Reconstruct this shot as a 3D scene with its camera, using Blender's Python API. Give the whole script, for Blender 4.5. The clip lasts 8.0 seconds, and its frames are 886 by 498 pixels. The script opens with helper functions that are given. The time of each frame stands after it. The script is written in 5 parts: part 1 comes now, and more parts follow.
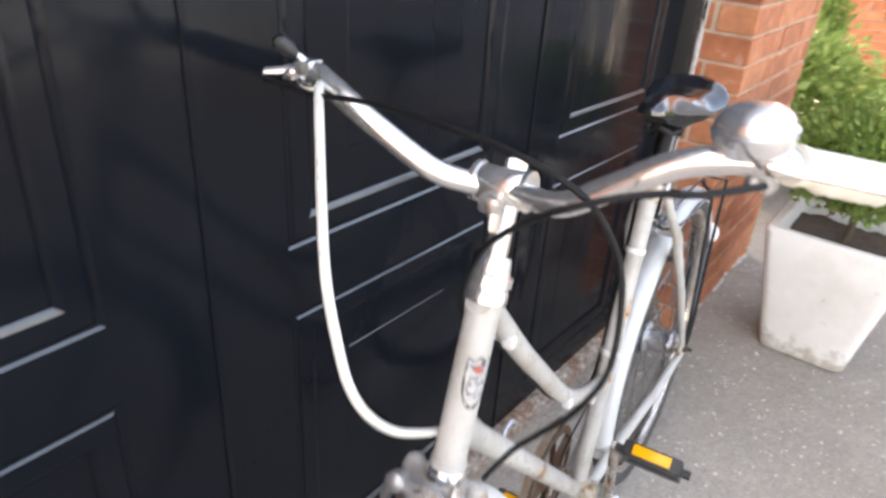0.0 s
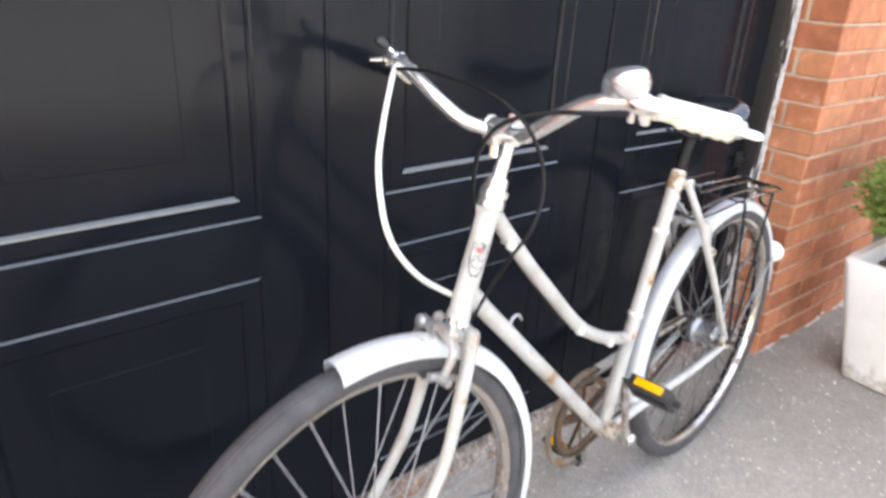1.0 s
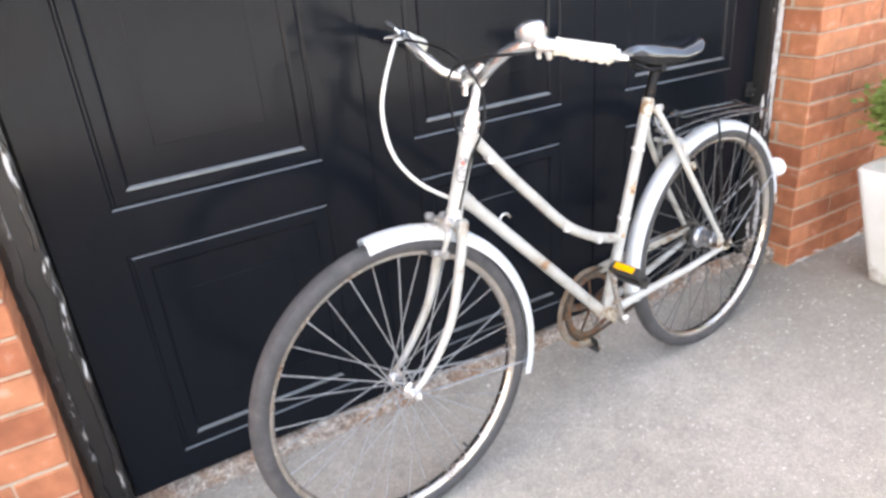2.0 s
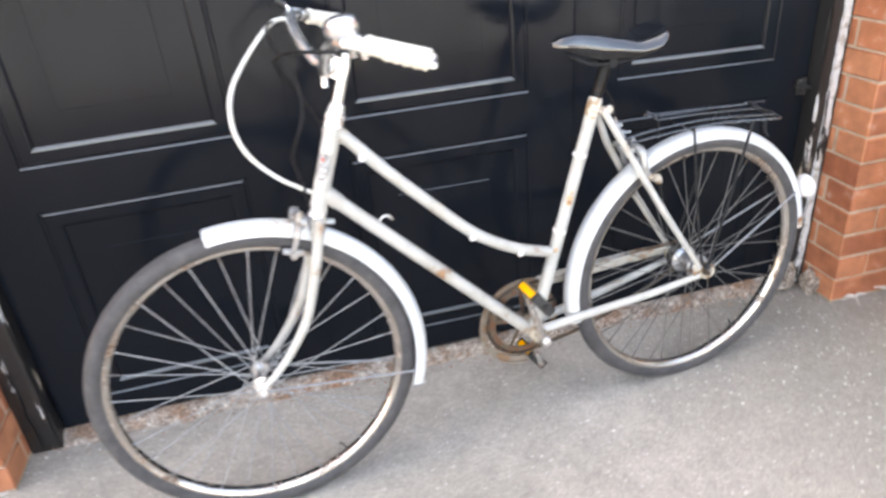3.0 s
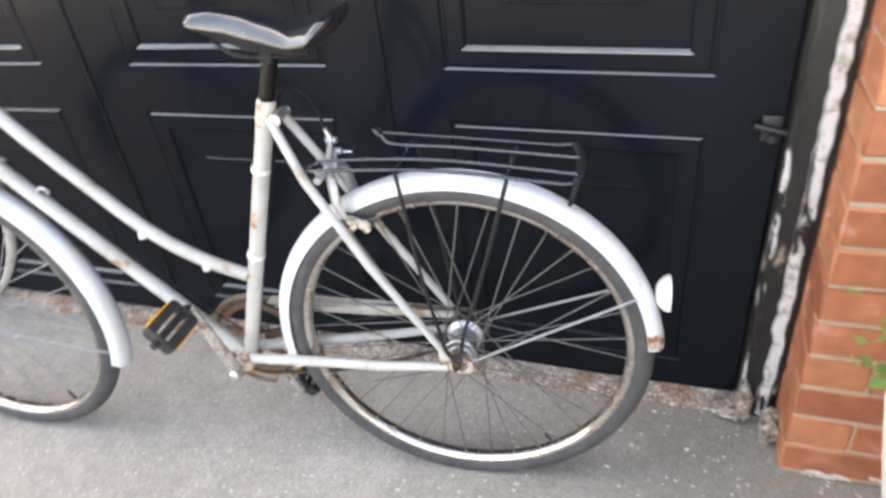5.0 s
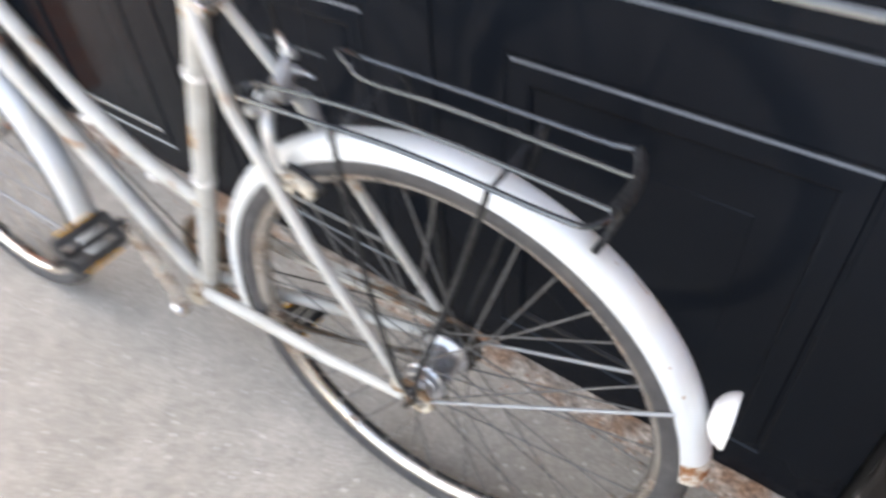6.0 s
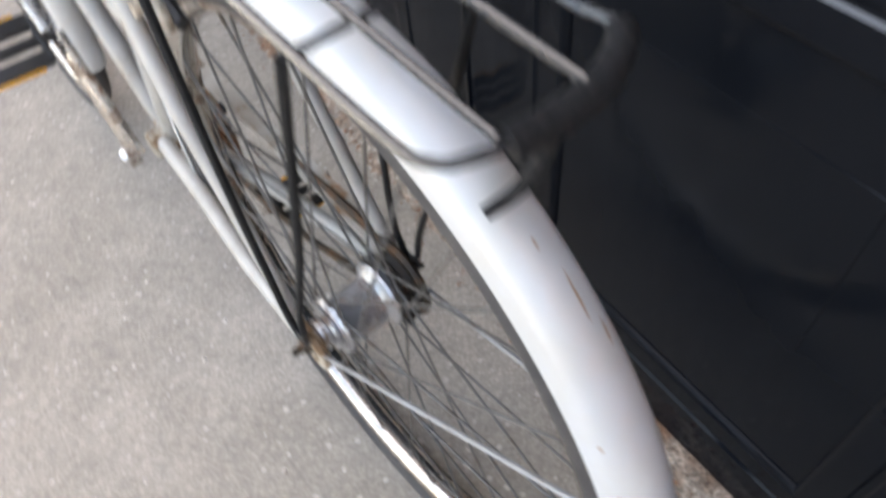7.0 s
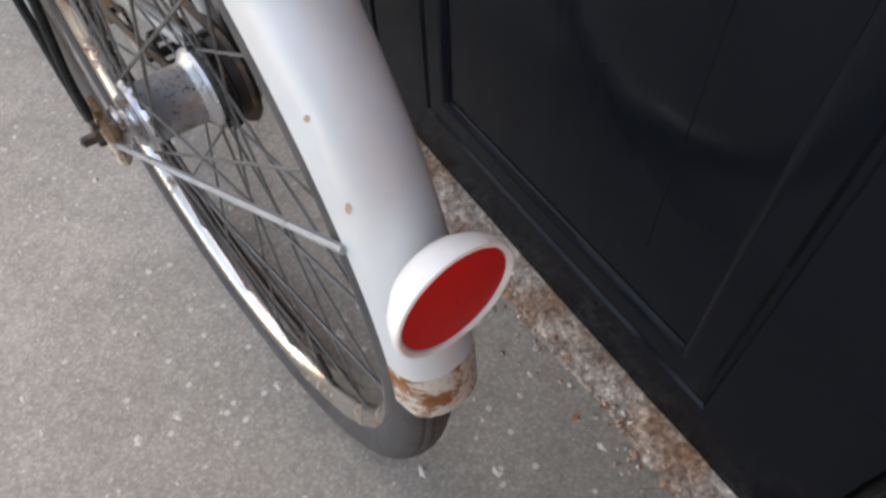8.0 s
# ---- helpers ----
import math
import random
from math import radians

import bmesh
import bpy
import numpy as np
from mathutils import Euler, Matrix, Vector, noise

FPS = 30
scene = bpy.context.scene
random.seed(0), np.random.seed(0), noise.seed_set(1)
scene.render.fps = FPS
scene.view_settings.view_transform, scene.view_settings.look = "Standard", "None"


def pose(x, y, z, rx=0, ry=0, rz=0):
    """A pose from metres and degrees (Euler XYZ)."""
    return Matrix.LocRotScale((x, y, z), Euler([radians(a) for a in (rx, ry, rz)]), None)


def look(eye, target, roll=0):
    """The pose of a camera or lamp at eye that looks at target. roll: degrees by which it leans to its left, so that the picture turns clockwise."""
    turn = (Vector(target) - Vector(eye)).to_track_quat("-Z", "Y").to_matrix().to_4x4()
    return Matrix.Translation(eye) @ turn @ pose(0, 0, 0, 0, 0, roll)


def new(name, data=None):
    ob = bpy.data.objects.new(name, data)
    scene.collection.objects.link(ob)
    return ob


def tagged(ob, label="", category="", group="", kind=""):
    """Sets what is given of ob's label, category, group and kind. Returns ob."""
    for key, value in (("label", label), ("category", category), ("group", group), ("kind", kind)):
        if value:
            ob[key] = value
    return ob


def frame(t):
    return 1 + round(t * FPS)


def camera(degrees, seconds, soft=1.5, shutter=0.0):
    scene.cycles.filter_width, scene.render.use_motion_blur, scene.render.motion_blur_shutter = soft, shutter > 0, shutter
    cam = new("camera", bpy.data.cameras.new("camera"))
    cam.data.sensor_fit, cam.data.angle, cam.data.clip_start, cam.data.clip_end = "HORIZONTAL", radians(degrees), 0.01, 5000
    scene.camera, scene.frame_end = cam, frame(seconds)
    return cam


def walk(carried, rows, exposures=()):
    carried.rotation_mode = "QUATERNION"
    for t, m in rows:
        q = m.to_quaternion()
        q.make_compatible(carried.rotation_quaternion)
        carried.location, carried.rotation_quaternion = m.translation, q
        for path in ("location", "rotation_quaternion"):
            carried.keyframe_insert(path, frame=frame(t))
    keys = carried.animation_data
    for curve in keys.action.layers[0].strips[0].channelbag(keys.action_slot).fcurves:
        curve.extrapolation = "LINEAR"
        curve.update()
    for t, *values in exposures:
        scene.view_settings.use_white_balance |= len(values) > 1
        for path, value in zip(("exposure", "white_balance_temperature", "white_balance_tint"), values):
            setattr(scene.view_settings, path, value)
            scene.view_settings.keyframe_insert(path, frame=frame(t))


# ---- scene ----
cam = camera(66.4, 8.0, soft=2.8, shutter=0.5)
PATH = [
    (0, (-0.2316, -0.628, 1.1675), (1.1966, 0.4255, 0.2452), 4.06),
    (0.3, (-0.2679, -0.7371, 1.157), (1.055, 0.4805, 0.281), 2.39),
    (0.5, (-0.2901, -0.8099, 1.1599), (0.9523, 0.5159, 0.324), 2.08),
    (1, (-0.3988, -1.0148, 1.16), (0.7607, 0.4101, 0.3692), 3.30),
    (1.2, (-0.4617, -1.1224, 1.1577), (0.6891, 0.3143, 0.3758), 2.24),
    (1.5, (-0.5372, -1.2883, 1.1826), (0.5252, 0.1941, 0.3619), 0.29),
    (1.7, (-0.5331, -1.3822, 1.1904), (0.4596, 0.1563, 0.3858), -2.31),
    (2.8, (0.0035, -1.63, 1.2109), (0.4565, 0.0898, 0.2959), -6.26),
    (3, (0.1562, -1.591, 1.2121), (0.525, 0.1356, 0.2725), -5.10),
    (3.5, (0.4703, -1.5285, 1.2202), (0.5588, 0.2032, 0.2234), -6.91),
    (4, (0.8695, -1.4951, 1.2197), (0.6357, 0.2296, 0.2344), -6.91),
    (4.5, (1.1827, -1.3406, 1.1753), (0.7622, 0.3429, 0.1808), -7.45),
    (4.7, (1.2921, -1.2546, 1.1663), (0.8358, 0.3841, 0.1145), -7.42),
    (5.8, (1.4772, -0.8011, 1.1167), (0.4415, 0.3367, -0.1611), -6.95),
    (6, (1.4415, -0.6755, 1.0542), (0.505, 0.4303, -0.3243), -4.49),
    (6.2, (1.4108, -0.5701, 0.9883), (0.6025, 0.4955, -0.4987), -3.58),
    (6.5, (1.3857, -0.467, 0.9481), (0.5578, 0.4674, -0.6145), -4.53),
    (6.8, (1.391, -0.4011, 0.9097), (0.4005, 0.3194, -0.6714), -6.14),
    (7, (1.4332, -0.3739, 0.8617), (0.3543, 0.2217, -0.7135), -7.52),
    (7.2, (1.4793, -0.3529, 0.7863), (0.373, 0.2119, -0.7813), -5.81),
    (7.5, (1.5234, -0.3184, 0.7057), (0.4977, 0.2976, -0.897), -2.94),
    (8, (1.5383, -0.3063, 0.6897), (0.5448, 0.2725, -0.9467), -3.66),
]
walk(cam, [(t, look(eye, target, roll)) for t, eye, target, roll in PATH],
     exposures=[(0, 3.28, 8950, 11), (0.5, 3.36, 8950, 11), (1, 3.52, 8950, 11), (1.5, 3.60, 8950, 11), (3, 3.60, 9050, 10), (3.5, 3.60, 9100, 9), (4.5, 3.57, 9100, 9), (6, 3.50, 9300, 9), (6.5, 3.38, 9350, 9), (7, 3.27, 9400, 9), (7.5, 3.03, 9400, 10), (8, 2.94, 9400, 10)])

# ---------------------------------------------------------------- light
world = bpy.data.worlds.new("overcast_sky")
scene.world = world
world.use_nodes = True
wn = world.node_tree
sky = wn.nodes.new("ShaderNodeTexSky")
sky.sky_type = "NISHITA"
sky.sun_disc = False
sky.sun_elevation = radians(49.5)
sky.sun_rotation = radians(327.5)
sky.air_density = 0.7
sky.dust_density = 4.0
sky.ozone_density = 1.0
wn.links.new(sky.outputs[0], wn.nodes["Background"].inputs[0])
wn.nodes["Background"].inputs[1].default_value = 0.15
sun_data = bpy.data.lights.new("sun", "SUN")
sun_data.energy = 2.6
sun_data.angle = radians(0.6)
sun_data.color = (1.0, 1.0, 0.99)
sun = new("sun", sun_data)
sun.matrix_world = look((-3.5, 5.5, 7.6), (0, 0, 0))


# ---------------------------------------------------------------- materials
def material(name, colour, rough=0.5, metal=0.0, coat=0.0):
    """A Principled material with its nodes; returns material, nodes, links and the shader."""
    m = bpy.data.materials.new(name)
    m.use_nodes = True
    nt = m.node_tree
    sh = nt.nodes["Principled BSDF"]
    sh.inputs["Base Color"].default_value = (*colour, 1)
    sh.inputs["Roughness"].default_value = rough
    sh.inputs["Metallic"].default_value = metal
    sh.inputs["Coat Weight"].default_value = coat
    return m, nt.nodes, nt.links, sh


def noise_node(nodes, links, scale, detail=4.0, rough=0.55, stretch=None, source="Object"):
    tc = nodes.new("ShaderNodeTexCoord")
    n = nodes.new("ShaderNodeTexNoise")
    n.inputs["Scale"].default_value = scale
    n.inputs["Detail"].default_value = detail
    n.inputs["Roughness"].default_value = rough
    out = tc.outputs[source]
    if stretch:
        mp = nodes.new("ShaderNodeMapping")
        mp.inputs["Scale"].default_value = stretch
        links.new(out, mp.inputs[0])
        out = mp.outputs[0]
    links.new(out, n.inputs["Vector"])
    return n


def ramp(nodes, links, value, stops):
    r = nodes.new("ShaderNodeValToRGB")
    while len(r.color_ramp.elements) < len(stops):
        r.color_ramp.elements.new(0.5)
    for e, (p, c) in zip(r.color_ramp.elements, stops):
        e.position, e.color = p, (*c, 1) if len(c) == 3 else c
    links.new(value, r.inputs[0])
    return r


def mix(nodes, links, fac, a, b, mode="MIX"):
    m = nodes.new("ShaderNodeMix")
    m.data_type, m.blend_type = "RGBA", mode
    for socket, v in ((m.inputs[0], fac), (m.inputs[6], a), (m.inputs[7], b)):
        if isinstance(v, bpy.types.NodeSocket):
            links.new(v, socket)
        elif isinstance(v, (int, float)):
            socket.default_value = v
        else:
            socket.default_value = (*v, 1)
    return m.outputs[2]


def bump(nodes, links, sh, height, strength, distance):
    b = nodes.new("ShaderNodeBump")
    b.inputs["Strength"].default_value = strength
    b.inputs["Distance"].default_value = distance
    links.new(height, b.inputs["Height"])
    links.new(b.outputs[0], sh.inputs["Normal"])


def worn(name, colour, dirt, rust, rough, metal=0.0, rust_from=0.66, scale=14.0, grain=0.1, coat=0.0):
    """Paint or plating with grime at a large scale, and rust or chips in spots."""
    m, n, l, sh = material(name, colour, rough, metal, coat)
    big = noise_node(n, l, scale, 5, 0.6)
    small = noise_node(n, l, scale * 7, 4, 0.6)
    c1 = ramp(n, l, big.outputs[0], [(0.42, colour), (0.68, dirt)])
    add = n.new("ShaderNodeMath")
    add.operation = "ADD"
    l.new(big.outputs[0], add.inputs[0])
    mul = n.new("ShaderNodeMath")
    mul.operation = "MULTIPLY"
    mul.inputs[1].default_value = 0.45
    l.new(small.outputs[0], mul.inputs[0])
    l.new(mul.outputs[0], add.inputs[1])
    spot = ramp(n, l, add.outputs[0], [(rust_from + 0.13, (0, 0, 0)), (rust_from + 0.24, (1, 1, 1))])
    rusty = ramp(n, l, small.outputs[0], [(0.35, tuple(v * 0.5 for v in rust)), (0.65, rust)])
    l.new(mix(n, l, spot.outputs[0], c1.outputs[0], rusty.outputs[0]), sh.inputs["Base Color"])
    r = ramp(n, l, small.outputs[0], [(0.3, (rough * 0.8,) * 3), (0.7, (min(rough * 1.35, 1),) * 3)])
    l.new(mix(n, l, spot.outputs[0], r.outputs[0], (0.85, 0.85, 0.85)), sh.inputs["Roughness"])
    if metal:
        l.new(mix(n, l, spot.outputs[0], (metal,) * 3, (0.1, 0.1, 0.1)), sh.inputs["Metallic"])
    if grain:
        bump(n, l, sh, small.outputs[0], grain, 0.002)
    return m


RUST = (0.36, 0.20, 0.11)
M_FRAME = worn("aged_ivory_paint", (0.49, 0.475, 0.44), (0.38, 0.355, 0.31), RUST, 0.30, 0, 0.725, 16, 0.06)
M_FENDER = worn("aged_silver_white_paint", (0.64, 0.66, 0.675), (0.61, 0.595, 0.55), RUST, 0.40, 0.15, 0.775, 11, 0.04)
M_CHROME = worn("dull_chrome", (0.80, 0.79, 0.78), (0.74, 0.72, 0.70), (0.22, 0.11, 0.05), 0.17, 0.85, 0.82, 14, 0)
M_RIM = worn("rusty_chrome_rim", (0.66, 0.63, 0.59), (0.40, 0.33, 0.27), (0.22, 0.13, 0.08), 0.16, 0.95, 0.66, 12, 0)
M_HUB = worn("greasy_steel_hub", (0.60, 0.62, 0.65), (0.44, 0.41, 0.38), (0.20, 0.10, 0.05), 0.30, 0.85, 0.62, 30, 0)
M_SPOKE_DULL = worn("tarnished_spoke", (0.15, 0.145, 0.14), (0.11, 0.10, 0.09), (0.13, 0.085, 0.06), 0.55, 0.3, 0.66, 30, 0)
M_COG = worn("black_greasy_steel", (0.020, 0.018, 0.016), (0.035, 0.028, 0.022), (0.12, 0.06, 0.03), 0.5, 0.2, 0.70, 60)
M_GREASE = worn("oily_brown_steel", (0.14, 0.10, 0.07), (0.07, 0.05, 0.04), (0.22, 0.09, 0.04), 0.55, 0.4, 0.56, 40)
M_CHAIN = worn("oily_chain_steel", (0.05, 0.04, 0.032), (0.10, 0.07, 0.045), (0.20, 0.10, 0.05), 0.45, 0.5, 0.62, 60)
M_BRACKET = worn("rust_stained_paint", (0.52, 0.46, 0.37), (0.36, 0.27, 0.18), (0.26, 0.15, 0.08), 0.5, 0, 0.56, 45)
M_CRANK = worn("tarnished_crank_steel", (0.62, 0.60, 0.57), (0.46, 0.40, 0.34), (0.22, 0.12, 0.07), 0.22, 0.88, 0.60, 40, 0)
M_SPOKE = worn("galvanised_spoke", (0.34, 0.345, 0.35), (0.27, 0.265, 0.26), (0.16, 0.10, 0.07), 0.5, 0.4, 0.70, 30, 0)
M_GUARD = worn("grimy_cream_chainguard", (0.52, 0.50, 0.45), (0.32, 0.26, 0.19), RUST, 0.4, 0, 0.66, 18)
M_GUARDB = worn("brown_grimed_guard", (0.27, 0.22, 0.17), (0.15, 0.115, 0.08), RUST, 0.45, 0, 0.60, 22)
M_RACK = worn("glossy_black_wire", (0.028, 0.030, 0.034), (0.04, 0.04, 0.042), RUST, 0.22, 0, 0.84, 20, 0, 1.0)
M_STRUT = worn("matt_black_wire", (0.006, 0.006, 0.007), (0.010, 0.010, 0.010), RUST, 0.75, 0, 0.84, 20, 0)
M_BLACK = worn("black_plastic", (0.02, 0.02, 0.021), (0.035, 0.034, 0.032), (0.08, 0.07, 0.06), 0.42, 0, 0.75, 40)
M_SADDLE = worn("black_vinyl", (0.007, 0.008, 0.011), (0.012, 0.013, 0.016), (0.05, 0.05, 0.05), 0.10, 0, 0.8, 60, 0.03, 1.0)
M_SADDLE.node_tree.nodes["Principled BSDF"].inputs["Coat IOR"].default_value = 1.7
M_SADDLE.node_tree.nodes["Principled BSDF"].inputs["Coat Roughness"].default_value = 0.1
M_GRIP = worn("ivory_rubber", (0.82, 0.79, 0.70), (0.70, 0.66, 0.55), (0.45, 0.40, 0.30), 0.45, 0, 0.74, 40)
M_CABLEW = worn("white_cable_sleeve", (0.76, 0.74, 0.68), (0.66, 0.63, 0.56), (0.45, 0.4, 0.3), 0.4, 0, 0.75, 60)
M_CABLEB = worn("black_cable_sleeve", (0.006, 0.006, 0.007), (0.010, 0.010, 0.010), (0.03, 0.03, 0.03), 0.50, 0, 0.8, 60)
M_CABLEB.node_tree.nodes["Principled BSDF"].inputs["Specular IOR Level"].default_value = 0.25
M_POST = worn("dark_tarnished_post", (0.010, 0.009, 0.008), (0.007, 0.006, 0.006), (0.06, 0.04, 0.03), 0.30, 0, 0.66, 40)
M_POST.node_tree.nodes["Principled BSDF"].inputs["Specular IOR Level"].default_value = 0.18
M_BRAKE = worn("dull_alloy", (0.46, 0.46, 0.46), (0.36, 0.34, 0.31), (0.30, 0.19, 0.11), 0.36, 0.65, 0.70, 40, 0)
M_AMBER = material("amber_reflector", (0.95, 0.42, 0.01), 0.18)[0]
M_RED, _n, _l, _s = material("red_reflector", (0.62, 0.010, 0.012), 0.4)
_s.inputs["Specular IOR Level"].default_value = 0.2
_v = _n.new("ShaderNodeTexVoronoi")
_v.inputs["Scale"].default_value = 420
_t = _n.new("ShaderNodeTexCoord")
_l.new(_t.outputs["Object"], _v.inputs["Vector"])
bump(_n, _l, _s, _v.outputs["Distance"], 0.08, 0.001)
M_LAMPW = worn("white_plastic", (0.82, 0.79, 0.76), (0.74, 0.70, 0.66), (0.5, 0.42, 0.34), 0.35, 0, 0.76, 40)


def tyre_material():
    m, n, l, sh = material("weathered_rubber", (0.1, 0.1, 0.1), 0.7)
    a = noise_node(n, l, 30, 6, 0.65)
    c = ramp(n, l, a.outputs[0], [(0.3, (0.038, 0.036, 0.037)), (0.55, (0.064, 0.060, 0.060)), (0.8, (0.10, 0.092, 0.085))])
    l.new(c.outputs[0], sh.inputs["Base Color"])
    b = noise_node(n, l, 400, 3)
    bump(n, l, sh, b.outputs[0], 0.25, 0.002)
    return m


def door_material():
    m, n, l, sh = material("black_gloss_door_paint", (0.004, 0.005, 0.006), 0.15)
    sh.inputs["Specular IOR Level"].default_value = 0.12
    a = noise_node(n, l, 2.2, 5, 0.6, (1.0, 1.0, 0.35))
    c = ramp(n, l, a.outputs[0], [(0.3, (0.0048, 0.0060, 0.0085)), (0.7, (0.0082, 0.0101, 0.0136))])
    d = noise_node(n, l, 160, 3, 0.7)
    fleck = ramp(n, l, d.outputs[0], [(0.755, (0, 0, 0)), (0.775, (1, 1, 1))])
    l.new(mix(n, l, fleck.outputs[0], c.outputs[0], (0.11, 0.10, 0.09)), sh.inputs["Base Color"])
    r = noise_node(n, l, 5, 6, 0.65, (1.6, 1.0, 0.25))
    rr = ramp(n, l, r.outputs[0], [(0.3, (0.06,) * 3), (0.7, (0.22,) * 3)])
    l.new(rr.outputs[0], sh.inputs["Roughness"])
    w = noise_node(n, l, 7, 3, 0.5, (1.5, 1.0, 0.25))
    bump(n, l, sh, w.outputs[0], 0.22, 0.01)
    return m


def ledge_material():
    """Same black paint on upward moulding edges, paled by dust and painted-in sky glint."""
    m, n, l, sh = material("dusty_glint_moulding_edge", (0.12, 0.125, 0.135), 0.3, 0, 1.0)
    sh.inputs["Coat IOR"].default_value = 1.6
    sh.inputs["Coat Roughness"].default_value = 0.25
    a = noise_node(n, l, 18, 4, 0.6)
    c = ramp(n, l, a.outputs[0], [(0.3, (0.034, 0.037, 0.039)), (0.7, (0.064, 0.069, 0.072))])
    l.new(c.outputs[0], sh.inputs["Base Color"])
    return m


def peeling_material(name, bare):
    """Black paint that flakes off a pale primer in long upright strips."""
    m, n, l, sh = material(name, (0.02, 0.02, 0.02), 0.4)
    a = noise_node(n, l, 26, 6, 0.62, (1.0, 1.0, 0.22))
    spot = ramp(n, l, a.outputs[0], [(bare, (0, 0, 0)), (bare + 0.025, (1, 1, 1))])
    b = noise_node(n, l, 60, 4)
    pale = ramp(n, l, b.outputs[0], [(0.35, (0.34, 0.30, 0.25)), (0.52, (0.60, 0.585, 0.57))])
    l.new(mix(n, l, spot.outputs[0], (0.016, 0.015, 0.015), pale.outputs[0]), sh.inputs["Base Color"])
    rr = ramp(n, l, spot.outputs[0], [(0, (0.3,) * 3), (1, (0.8,) * 3)])
    l.new(rr.outputs[0], sh.inputs["Roughness"])
    bump(n, l, sh, spot.outputs[0], 0.5, -0.002)
    return m


def jamb_material():
    m, n, l, sh = material("old_black_timber_paint", (0.02, 0.02, 0.02), 0.4)
    a = noise_node(n, l, 30, 6, 0.65, (1.0, 1.0, 0.2))
    spot = ramp(n, l, a.outputs[0], [(0.63, (0, 0, 0)), (0.66, (1, 1, 1))])
    l.new(mix(n, l, spot.outputs[0], (0.017, 0.016, 0.016), (0.34, 0.28, 0.22)), sh.inputs["Base Color"])
    bump(n, l, sh, a.outputs[0], 0.5, 0.004)
    return m


def brick_material(name, dark, mid, light, bloom):
    m, n, l, sh = material(name, mid, 0.85)
    info = n.new("ShaderNodeObjectInfo")
    geo = n.new("ShaderNodeNewGeometry")
    pick = n.new("ShaderNodeMath")
    pick.operation = "ADD"
    l.new(info.outputs["Random"], pick.inputs[0])
    l.new(geo.outputs["Random Per Island"], pick.inputs[1])
    wrap = n.new("ShaderNodeMath")
    wrap.operation = "FRACT"
    l.new(pick.outputs[0], wrap.inputs[0])
    c = ramp(n, l, wrap.outputs[0], [(0.0, dark), (0.45, mid), (1.0, light)])
    pos = n.new("ShaderNodeNewGeometry")
    a = n.new("ShaderNodeTexNoise")
    a.inputs["Scale"].default_value, a.inputs["Detail"].default_value = 22, 6
    l.new(pos.outputs["Position"], a.inputs["Vector"])
    b = n.new("ShaderNodeTexNoise")
    b.inputs["Scale"].default_value, b.inputs["Detail"].default_value = 240, 4
    l.new(pos.outputs["Position"], b.inputs["Vector"])
    shade = ramp(n, l, a.outputs[0], [(0.3, (0.72,) * 3), (0.7, (1.12,) * 3)])
    c2 = mix(n, l, 1.0, c.outputs[0], shade.outputs[0], "MULTIPLY")
    pale = ramp(n, l, a.outputs[0], [(0.62, (0, 0, 0)), (0.78, (bloom,) * 3)])
    l.new(mix(n, l, pale.outputs[0], c2, (0.52, 0.44, 0.38)), sh.inputs["Base Color"])
    bump(n, l, sh, b.outputs[0], 0.4, 0.003)
    return m


def mortar_material():
    m, n, l, sh = material("pale_mortar", (0.42, 0.37, 0.31), 0.95)
    a = noise_node(n, l, 18, 6, 0.65)
    c = ramp(n, l, a.outputs[0], [(0.3, (0.38, 0.27, 0.19)), (0.55, (0.50, 0.39, 0.29)), (0.8, (0.58, 0.49, 0.39))])
    l.new(c.outputs[0], sh.inputs["Base Color"])
    b = noise_node(n, l, 300, 3)
    bump(n, l, sh, b.outputs[0], 0.6, 0.004)
    return m


